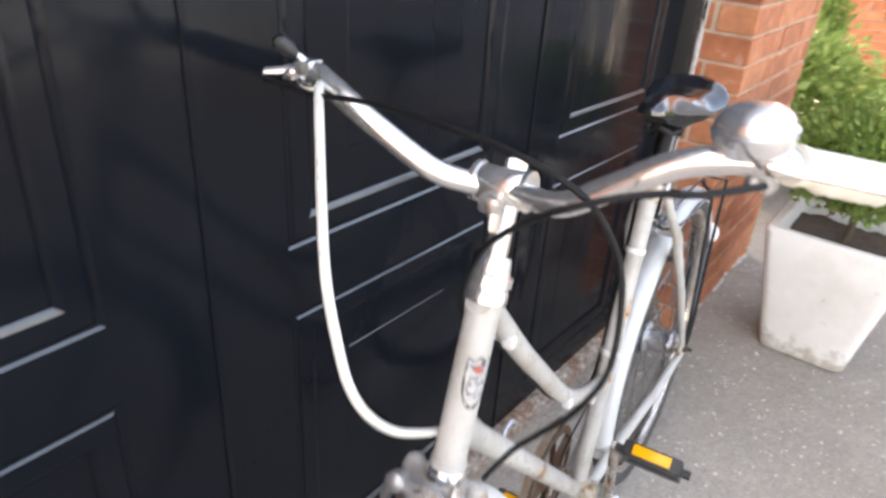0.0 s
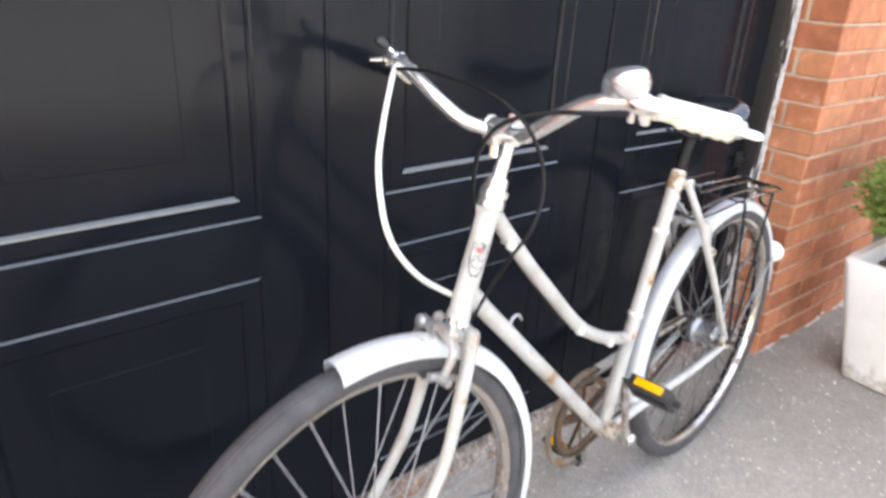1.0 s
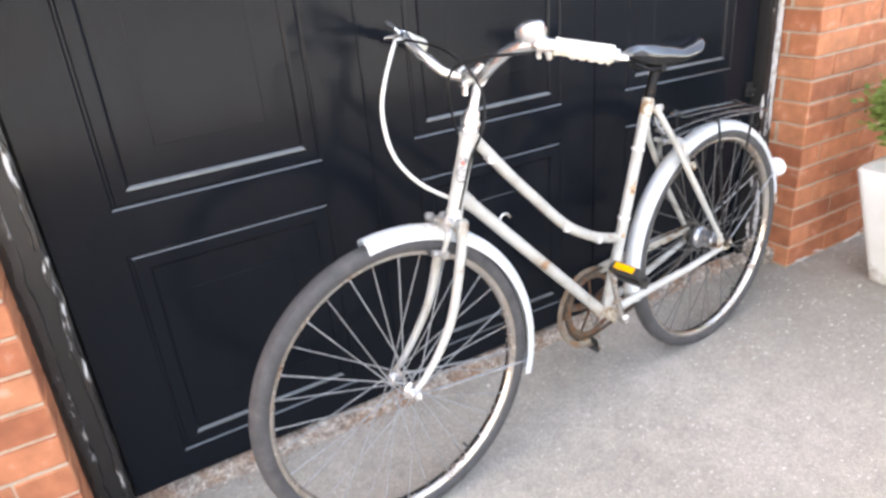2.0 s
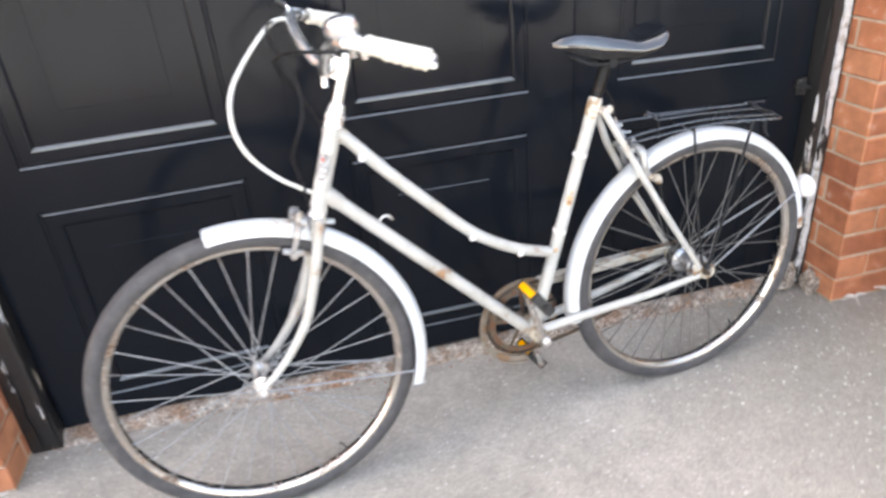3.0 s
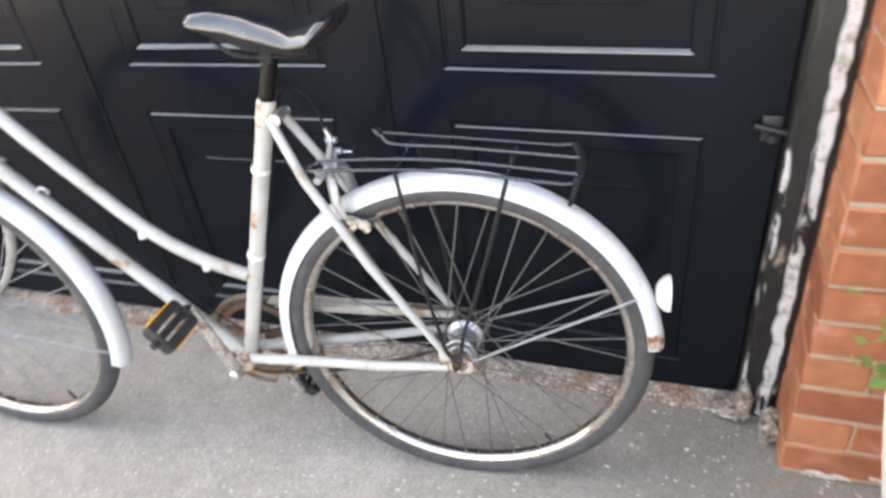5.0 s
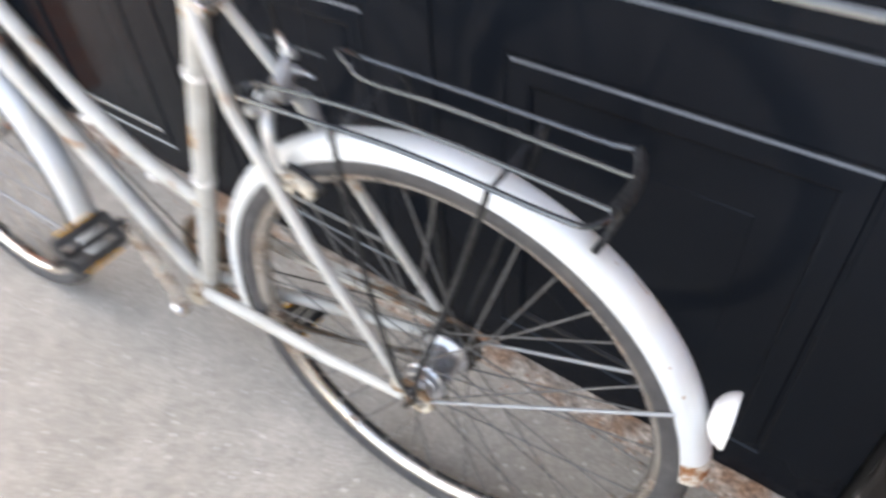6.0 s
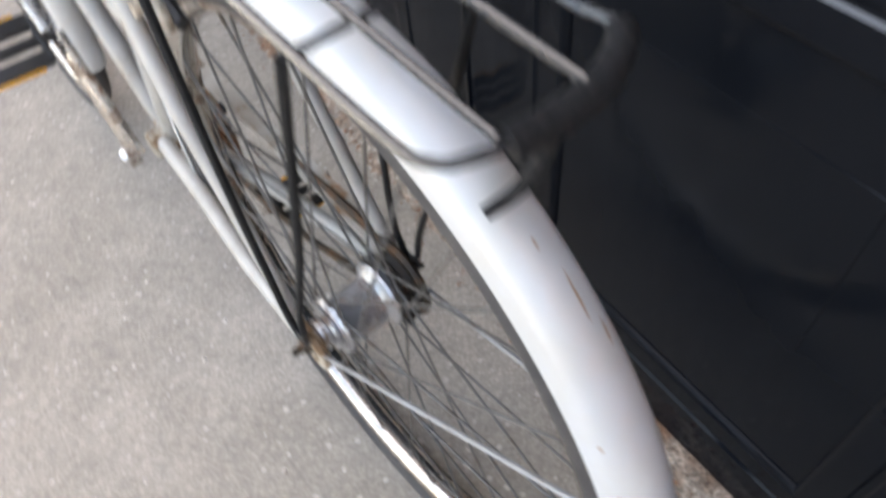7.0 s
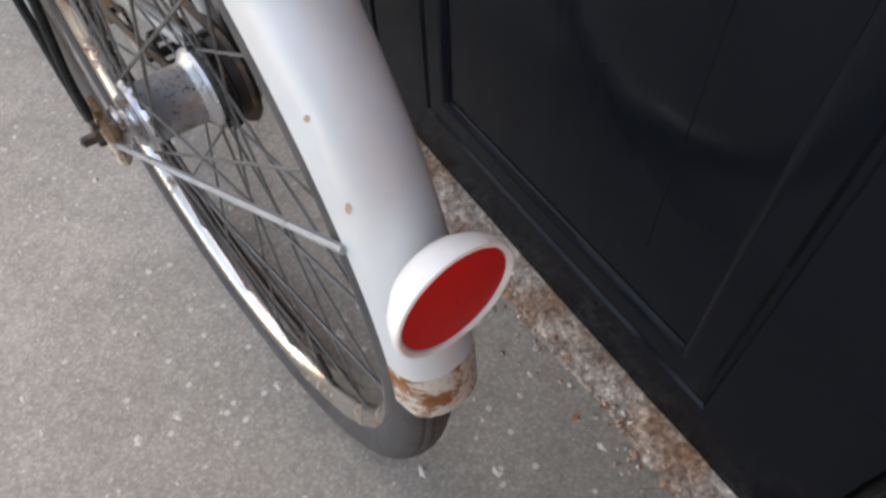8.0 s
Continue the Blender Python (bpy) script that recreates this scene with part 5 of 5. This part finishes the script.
def build_brakes(bike):
    y = Vector((0, 1, 0))

    def caliper(at, up, ahead, name_label, thick, reach, out, gap, rise, metal):
        """Side-pull arms that hang from a bolt at a bridge and reach down past the mudguard to the rim."""
        up, ahead, at = Vector(up).normalized(), Vector(ahead).normalized(), Vector(at)
        g = Geo()
        g.tube([at - ahead * 0.012, at + ahead * (gap + 0.012)], 0.005, 8)
        g.tube([at + ahead * (gap + 0.006), at + ahead * (gap + 0.013)], 0.0080, 6)
        body = part("brake", g, metal, bike, name_label)
        for s in (-1, 1):
            d = ahead * (gap - 0.008 * (s > 0))
            ln = spline([at + d + up * (0.020 * rise) + y * (-s * 0.030), at + d + up * (0.012 * rise) + y * (-s * 0.014), at + d + up * 0.003 + y * (s * 0.010), at + d - up * 0.012 + y * (s * out), at + d - up * (reach * 0.6) + y * (s * out), at + d - up * reach + y * (s * (out - 0.006))], 5)
            n = len(ln) - 1
            part("brake_arm", Geo().tube(ln, [thick * (1 - 0.38 * i / n) for i in range(n + 1)], 10, flat=0.75), metal, body)
            knob = at + d + up * (0.022 * rise) + y * (-s * 0.030)
            part("arm_end", Geo().tube([knob - ahead * 0.009, knob - ahead * 0.006, knob + ahead * 0.006, knob + ahead * 0.009], [thick * 0.7, thick * 1.15, thick * 1.15, thick * 0.7], 12), metal, body)
            toe = at + d - up * reach
            blk = Geo().tube([toe + y * (s * 0.018) - ahead * 0.022, toe + y * (s * 0.018) + ahead * 0.022], 0.0055, 8)
            part("brake_block", blk, M_BLACK, body, "dark rubber brake block")
            shoe = Geo().tube([toe + y * (s * 0.025) - ahead * 0.021, toe + y * (s * 0.025) + ahead * 0.018], 0.0070, 10)
            shoe.tube([toe + y * (s * 0.026), toe + y * (s * (out + 0.010))], 0.0068, 8)
            part("block_holder", shoe, metal, body)
        top = at + ahead * gap + up * (0.024 * rise) + y * -0.031
        part("cable_barrel", Geo().tube([top, top + up * 0.012, top + up * 0.022], [0.0062, 0.0062, 0.0038], 8), metal, body)
        return body

    front = caliper((-0.916, 0, 0.651), STEER, (-0.942, 0, 0.335), "dull alloy front side-pull brake", 0.0092, 0.062, 0.041, 0.026, 0.1, M_BRAKE)
    part("rear_nut", Geo().tube([(-0.905, 0, 0.645), (-0.884, 0, 0.639), (-0.883, 0, 0.639), (-0.868, 0, 0.635)], [0.0040, 0.0040, 0.0068, 0.0062], 8), M_BRAKE, front, "nut of the brake bolt")
    # rear side-pull brake: both tails run to the door side, where the cable comes down
    g = Geo().tube([(-0.212, 0, 0.658), (-0.172, 0, 0.671)], 0.0048, 8)
    g.tube([(-0.181, 0, 0.668), (-0.172, 0, 0.671)], 0.0085, 6)
    g.tube([(-0.213, 0, 0.658), (-0.206, 0, 0.660)], 0.0085, 6)
    rear = part("brake", g, M_BRAKE, bike, "dull alloy rear side-pull brake with rusty block holders")
    near = [(-0.188, 0.034, 0.683), (-0.187, 0.014, 0.672), (-0.187, -0.002, 0.664), (-0.181, -0.022, 0.661), (-0.174, -0.035, 0.648), (-0.171, -0.040, 0.620), (-0.160, -0.041, 0.598)]
    far = [(-0.194, 0.036, 0.701), (-0.194, 0.020, 0.684), (-0.193, 0.002, 0.665), (-0.186, 0.024, 0.658), (-0.178, 0.036, 0.645), (-0.173, 0.040, 0.618), (-0.162, 0.041, 0.598)]
    for pts in (near, far):
        ln = spline(pts, 5)
        thick = [along(i / (len(ln) - 1), [(0, 0.0050), (0.3, 0.0065), (0.6, 0.0105), (0.75, 0.0095), (1, 0.0060)]) for i in range(len(ln))]
        part("brake_arm", Geo().tube(ln, thick, 12, flat=0.72), M_BRAKE, rear)
        e = Vector(pts[0])
        part("arm_end", Geo().tube([e - Vector((0.008, 0, 0)), e + Vector((0.010, 0, 0))], 0.0056, 8), M_BRAKE, rear)
    for s in (-1, 1):
        h = Geo().tube([(-0.160, s * 0.037, 0.594), (-0.156, s * 0.036, 0.592), (-0.130, s * 0.036, 0.582), (-0.124, s * 0.036, 0.579)], [0.0058, 0.0080, 0.0080, 0.0058], 10)
        h.tube([(-0.134, s * 0.036, 0.590), (-0.128, s * 0.037, 0.572)], 0.0070, 8)
        h.tube([(-0.146, s * 0.038, 0.588), (-0.146, s * 0.050, 0.588)], 0.0062, 6)
        part("block_holder", h, M_BRACKET, rear, "rust-stained brake block holder")
        part("brake_block", Geo().tube([(-0.166, s * 0.026, 0.596), (-0.120, s * 0.026, 0.578)], 0.0062, 8), M_BLACK, rear, "dark rubber brake block")
    part("cable_barrel", Geo().tube([(-0.194, 0.036, 0.700), (-0.198, 0.036, 0.712), (-0.203, 0.036, 0.726)], [0.0044, 0.0038, 0.0026], 8), M_HUB, rear)
    part("cable_bolt", Geo().tube([(-0.196, 0.034, 0.684), (-0.160, 0.034, 0.681)], 0.0026, 8), M_HUB, rear)


def build_cables(bike):
    white = spline([(-0.858, 0.176, 1.006), (-0.898, 0.143, 1.008), (-0.938, 0.108, 0.981), (-0.978, 0.073, 0.944), (-1.006, 0.047, 0.907), (-1.017, 0.030, 0.868), (-1.014, 0.022, 0.825), (-0.996, 0.018, 0.785), (-0.960, 0.018, 0.743), (-0.920, 0.018, 0.712), (-0.882, 0.018, 0.688), (-0.842, 0.019, 0.668)], 6)
    part("cable", Geo().tube(white, 0.0042, 10), M_CABLEW, bike, "thick white gear cable in a loop")
    loop = spline([(-0.868, 0.240, 1.003), (-0.868, 0.200, 1.000), (-0.896, 0.150, 1.006), (-0.906, 0.102, 1.011), (-0.917, 0.050, 1.014), (-0.927, -0.003, 1.012), (-0.931, -0.045, 1.008), (-0.932, -0.080, 1.000), (-0.930, -0.106, 0.989), (-0.921, -0.124, 0.970), (-0.908, -0.139, 0.932), (-0.910, -0.146, 0.890), (-0.926, -0.147, 0.852), (-0.937, -0.131, 0.818), (-0.930, -0.106, 0.782), (-0.922, -0.082, 0.748), (-0.920, -0.070, 0.728), (-0.918, -0.058, 0.706), (-0.917, -0.050, 0.690)], 6)
    part("cable", Geo().tube(loop, 0.0026, 8), M_CABLEB, bike, "black brake cable looping past the stem")
    left = spline([(-0.850, -0.212, 0.990), (-0.898, -0.182, 0.992), (-0.908, -0.158, 0.990), (-0.922, -0.132, 0.985), (-0.934, -0.105, 0.975), (-0.930, -0.080, 0.960), (-0.919, -0.055, 0.939), (-0.902, -0.029, 0.912), (-0.880, -0.004, 0.872), (-0.862, 0.012, 0.836), (-0.840, 0.022, 0.798), (-0.800, 0.016, 0.762), (-0.717, 0.012, 0.670), (-0.590, 0.012, 0.540), (-0.470, 0.012, 0.466), (-0.390, 0.016, 0.448), (-0.345, 0.018, 0.520), (-0.300, 0.019, 0.660), (-0.268, 0.022, 0.770), (-0.248, 0.026, 0.792), (-0.222, 0.032, 0.780), (-0.206, 0.035, 0.748), (-0.202, 0.036, 0.722)], 6)
    part("cable", Geo().tube(left, 0.0028, 8), M_CABLEB, bike, "black rear brake cable along the frame")
    gear = spline([(-0.840, 0.019, 0.668), (-0.64, 0.017, 0.466), (-0.47, 0.026, 0.300), (-0.40, 0.044, 0.282), (-0.20, 0.052, 0.318), (-0.02, 0.075, 0.330)], 6)
    part("cable", Geo().tube(gear, 0.0016, 6), M_CABLEB, bike, "thin gear wire along the down tube")


def build_bicycle():
    bike = new("bicycle")
    bike.matrix_world = BIKE
    bike.empty_display_size = 0.1
    tagged(bike, "old ivory step-through bicycle with rust, leaning on the garage door", "bicycle")
    hub_f = [(-0.048, 0.001), (-0.048, 0.006), (-0.037, 0.006), (-0.036, 0.012), (-0.034, 0.0185), (-0.031, 0.0185), (-0.030, 0.010), (-0.012, 0.0085), (0.012, 0.0085), (0.030, 0.010), (0.031, 0.0185), (0.034, 0.0185), (0.036, 0.012), (0.037, 0.006), (0.048, 0.006), (0.048, 0.001)]
    hub_r = [(-0.033, 0.001), (-0.033, 0.0280), (-0.031, 0.0300), (-0.0285, 0.0310), (-0.0265, 0.0270), (-0.022, 0.0246), (0.014, 0.0258), (0.018, 0.0300), (0.020, 0.0335), (0.023, 0.0345), (0.025, 0.030), (0.042, 0.026), (0.046, 0.013), (0.056, 0.0085), (0.056, 0.001)]
    cone = [(-0.056, 0.001), (-0.056, 0.0085), (-0.050, 0.0085), (-0.049, 0.0150), (-0.045, 0.0160), (-0.044, 0.0115), (-0.041, 0.0115), (-0.040, 0.0200), (-0.0375, 0.0225), (-0.036, 0.0180), (-0.0350, 0.0180), (-0.0346, 0.0285), (-0.0325, 0.0288), (-0.0325, 0.001)]
    front = build_wheel(bike, FRONT, 32, 0.0165, 0.0325, hub_f, M_CHROME, 0.11)
    front.matrix_local = STEERED
    rear = build_wheel(bike, REAR, 36, 0.032, 0.0300, hub_r, M_HUB, 0.05)
    part("hub_cone", Geo().turn(cone, REAR, n=28), M_HUB, rear, "greasy hub cone and lock nut")
    build_frame(bike)
    build_fork(bike)
    build_mudguards(bike)
    build_handlebar(bike)
    build_saddle(bike)
    build_rack(bike)
    build_drive(bike)
    build_brakes(bike)
    build_cables(bike)
    return bike


# ---------------------------------------------------------------- planter, shrub, litter
def build_planter():
    """Square tapering concrete tub with a thick rim, filled with soil."""
    cx, cy, h = 1.905, -0.497, 0.402
    prof = [(GROUND, 0.114), (0.0, 0.120), (0.12, 0.140), (0.30, 0.170), (h - 0.012, 0.187), (h, 0.180), (h, 0.160), (h - 0.012, 0.152), (0.33, 0.146), (0.32, 0.02)]
    g = Geo()
    seg = 6
    ring = 4 * seg
    for z, r in prof:
        corner = min(0.03, r * 0.5)
        for q in range(4):
            for i in range(seg):
                a = radians(90 * q + 90 * i / (seg - 1))
                sx, sy = ((1, 1), (-1, 1), (-1, -1), (1, -1))[q]
                g.v.append((cx + sx * (r - corner) + corner * math.cos(a), cy + sy * (r - corner) + corner * math.sin(a), z))
    for k in range(len(prof) - 1):
        for j in range(ring):
            g.f.append((k * ring + j, k * ring + (j + 1) % ring, (k + 1) * ring + (j + 1) % ring, (k + 1) * ring + j))
    g.f += [tuple(range(ring))[::-1], tuple(range((len(prof) - 1) * ring, len(prof) * ring))]
    g.v = [tuple(Vector(p) + Vector((noise.noise(Vector(p) * 9), noise.noise(Vector(p) * 9 + Vector((5, 0, 0))), 0.6 * noise.noise(Vector(p) * 14))) * 0.0045) for p in g.v]
    pot = tagged(part("planter", g, M_POT), "square whitewashed concrete planter standing by the brick pier", "planter")
    s = Geo()
    n = 14
    for i in range(n + 1):
        for j in range(n + 1):
            x, y = (i / n - 0.5) * 0.292, (j / n - 0.5) * 0.292
            s.v.append((cx + x, cy + y, 0.352 + 0.010 * noise.noise((x * 30, y * 30, 0)) + 0.006 * noise.noise((x * 90, y * 90, 3))))
    for i in range(n):
        for j in range(n):
            a = i * (n + 1) + j
            s.f.append((a, a + 1, a + n + 2, a + n + 1))
    part("soil", s, M_SOIL, pot, "dark crumbly soil", 80)
    return cx, cy


def sprays(g, rng, centre, size, count, length, keep=None):
    """Many small scale-leaf sprays: flat three-lobed blades about a centre, in clumps."""
    clumps = []
    for _ in range(max(10, count // 50)):
        d = Vector((rng.gauss(0, 1), rng.gauss(0, 1), rng.gauss(0, 1))).normalized()
        clumps.append(Vector([d[i] * size[i] * rng.uniform(0.45, 1.0) for i in range(3)]))
    for _ in range(count):
        c = rng.choice(clumps)
        p = Vector(centre) + c + Vector([rng.gauss(0, 0.16) * size[i] for i in range(3)])
        if keep and not keep(p):
            continue
        out = (p - Vector(centre)).normalized()
        d = (out + Vector((rng.gauss(0, 0.45), rng.gauss(0, 0.45), rng.gauss(0.35, 0.4)))).normalized()
        side = d.orthogonal().normalized()
        side.rotate(Matrix.Rotation(rng.uniform(0, 6.28), 3, d))
        up = d.cross(side)
        ln = length * rng.uniform(0.6, 1.3)
        w = ln * 0.30
        g.add([p, p + d * ln * 0.45 + side * w, p + d * ln + up * w * 0.3, p + d * ln * 0.45 - side * w, p + d * ln * 0.5 + up * w * 0.5], [(0, 1, 4), (1, 2, 4), (2, 3, 4), (3, 0, 4)])


def build_shrub(cx, cy):
    rng = random.Random(11)
    trunk = Geo().tube(spline([(cx, cy, 0.34), (cx + 0.006, cy - 0.004, 0.41), (cx - 0.004, cy + 0.006, 0.50), (cx + 0.004, cy, 0.62)], 5), [0.013 - 0.0005 * i for i in range(16)], 8)
    shrub = tagged(part("shrub", trunk, M_BARK), "small green conifer shrub growing in the white planter", "shrub")
    for k in range(11):
        a = k * 2.4
        z = 0.42 + 0.016 * k
        e = Vector((cx + math.cos(a) * 0.14, cy + math.sin(a) * 0.14, z + 0.08))
        part("branch", Geo().tube(spline([(cx, cy, z), Vector((cx, cy, z)).lerp(e, 0.5) + Vector((0, 0, -0.01)), e], 4), [0.005 - 0.0004 * i for i in range(9)], 6), M_BARK, shrub)
    g = Geo()
    sprays(g, rng, (cx, cy + 0.02, 0.590), (0.200, 0.200, 0.135), 6500, 0.026, lambda q: q.z > 0.47)
    part("crown", g, M_LEAF, shrub, "fresh green scale-leaf sprays", 180)
    g = Geo()
    sprays(g, rng, (cx, cy, 0.53), (0.12, 0.12, 0.08), 1100, 0.022, lambda q: q.z > 0.43)
    part("inner_leaves", g, M_LEAFB, shrub, "dry brown inner leaves", 180)


def build_background():
    """What shows past the pier: a hedge, and the brick wall of the next house. Also unseen surroundings added for light
    and reflections.
    """
    rng = random.Random(21)
    g = Geo()
    sprays(g, rng, (3.50, 0.35, 0.36), (0.55, 0.85, 0.34), 11000, 0.05)
    g2 = Geo().tube([(3.55, 0.35, GROUND), (3.55, 0.35, 0.5)], [0.03, 0.015], 8)
    hedge = tagged(part("hedge", g2, M_BARK), "loose green garden hedge beyond the pier", "hedge")
    part("crown", g, M_HEDGE, hedge, "light green hedge leaves", 180)
    turned = Matrix.Translation((6.0, 0.30, 0)) @ Matrix.Rotation(radians(40), 4, "Z") @ Matrix.Translation((-6.0, -0.30, 0))
    wall = Geo().box((6.0, -2.6, GROUND), (6.2, 0.30, 2.9))
    house = tagged(part("wall_neighbour", wall.move(turned), M_MORTAR), "red brick wall of the neighbouring house", "brick wall", kind="structure")
    b = Geo()
    for c in range(38):
        z = 0.005 + 0.075 * c
        y = -2.6 - (0.1125 if c % 2 else 0)
        while y < 0.30:
            lo, hi = max(y, -2.6), min(y + 0.215, 0.30)
            if hi - lo > 0.03:
                b.add([(5.992, lo, z), (5.992, hi, z), (5.992, hi, z + 0.065), (5.992, lo, z + 0.065), (6.001, lo, z), (6.001, hi, z), (6.001, hi, z + 0.065), (6.001, lo, z + 0.065)], [(0, 1, 2, 3), (0, 1, 5, 4), (1, 2, 6, 5), (2, 3, 7, 6), (3, 0, 4, 7)])
            y += 0.225
    tagged(part("brickwork", b.move(turned), M_BRICK, house), kind="stuff")
    g = Geo()
    sprays(g, rng, (4.4, 0.20, 0.55), (0.16, 0.16, 0.45), 2500, 0.045)
    bush = tagged(part("bush", Geo().tube([(4.4, 0.20, GROUND), (4.4, 0.20, 0.6)], [0.03, 0.015], 8), M_BARK), "slender green garden bush before the neighbouring wall", "bush")
    part("crown", g, M_HEDGE, bush, "light green bush leaves", 180)
    # unseen wall beside the drive, added to darken the ground and the door's reflections
    side = Geo().box((3.40, -6.0, GROUND), (3.55, -1.0, 1.6))
    tagged(part("wall_side_unseen", side, M_ROAD), "unseen plain wall added to cut sky light and door reflections", "wall", kind="structure")
    # unseen pale slab beyond the drive, put there for the door to mirror
    street = Geo().box((-40.0, -13.0, -0.10), (40.0, -4.3, GROUND + 0.006), 0.004)
    tagged(part("road", street, M_ROAD), "unseen pale concrete slab added to brighten the door's reflections", "road", kind="structure")
    # unseen far wall, closes off the low sky in the door's reflections
    far = Geo().box((-16.0, -14.2, GROUND), (18.0, -14.0, 1.1))
    tagged(part("wall_across_unseen", far, M_ROAD), "unseen plain pale wall added for the door to reflect", "wall", kind="structure")


def build_litter():
    """Pale petals, chips of stone and dark bits strewn on the asphalt."""
    rng = random.Random(8)
    g = Geo()

    def chip(x, y, r):
        n = rng.randint(5, 7)
        a0 = rng.uniform(0, 6.28)
        h = r * rng.uniform(0.25, 0.6)
        v = []
        for i in range(n):
            a = a0 + 2 * math.pi * i / n
            q = r * rng.uniform(0.6, 1.15)
            v.append((x + math.cos(a) * q * 1.3, y + math.sin(a) * q * 0.8, GROUND + 0.0003))
        v.append((x, y, GROUND + h))
        g.add(v, [(i, (i + 1) % n, n) for i in range(n)])

    for _ in range(400):
        x, y = rng.uniform(-0.9, 2.6), -abs(rng.gauss(0, 0.55)) - 0.06
        chip(x, y, min(0.0070, abs(rng.gauss(0.0018, 0.0018)) + 0.0010))
    tagged(part("litter", g, M_CHIP, sharp=20), "pale petals and stone chips scattered on the asphalt", "litter", kind="stuff")
    near = [(0.790, -0.446), (0.746, -0.392), (0.561, -0.494), (0.718, -0.562), (0.935, -0.382), (1.167, -0.313), (1.141, -0.464)]
    near += [(rng.uniform(0.55, 1.75), rng.uniform(-0.75, -0.12)) for _ in range(26)]
    for i, (x, y) in enumerate(near):
        g = Geo()
        chip(x, y, 0.0058 if i < 7 else rng.uniform(0.0028, 0.0060))
        tagged(part("stone_chip", g, M_CHIP, sharp=20), "small pale stone chip lying on the asphalt", "stone chip", group="pale chips on the asphalt")


build_ground()
build_door()
build_jamb("door_frame_left", PIER_L, JAMB_L - 0.004, (JAMB_L - 0.020, JAMB_L - 0.006), (JAMB_L - 0.072, JAMB_L - 0.050), M_PEEL, M_PEEL_FEW)
POST = build_jamb("door_frame_right", JAMB_R + 0.004, PIER_R, (JAMB_R + 0.005, JAMB_R + 0.018), (JAMB_R + 0.044, JAMB_R + 0.067), M_PEEL, M_PEEL_BARE)
build_sill()
build_mortar_lumps(POST)
build_crumbs()
build_upper_walls()
build_bicycle()
PX, PY = build_planter()
build_shrub(PX, PY)
build_background()
build_litter()
build_pier("wall_pier_right", PIER_R, 2.405, PIER_R, "red brick pier beside the garage door with pale mortar")
build_pier("wall_pier_left", PIER_L - 0.72, PIER_L, PIER_L, "red brick pier at the other side of the garage door")
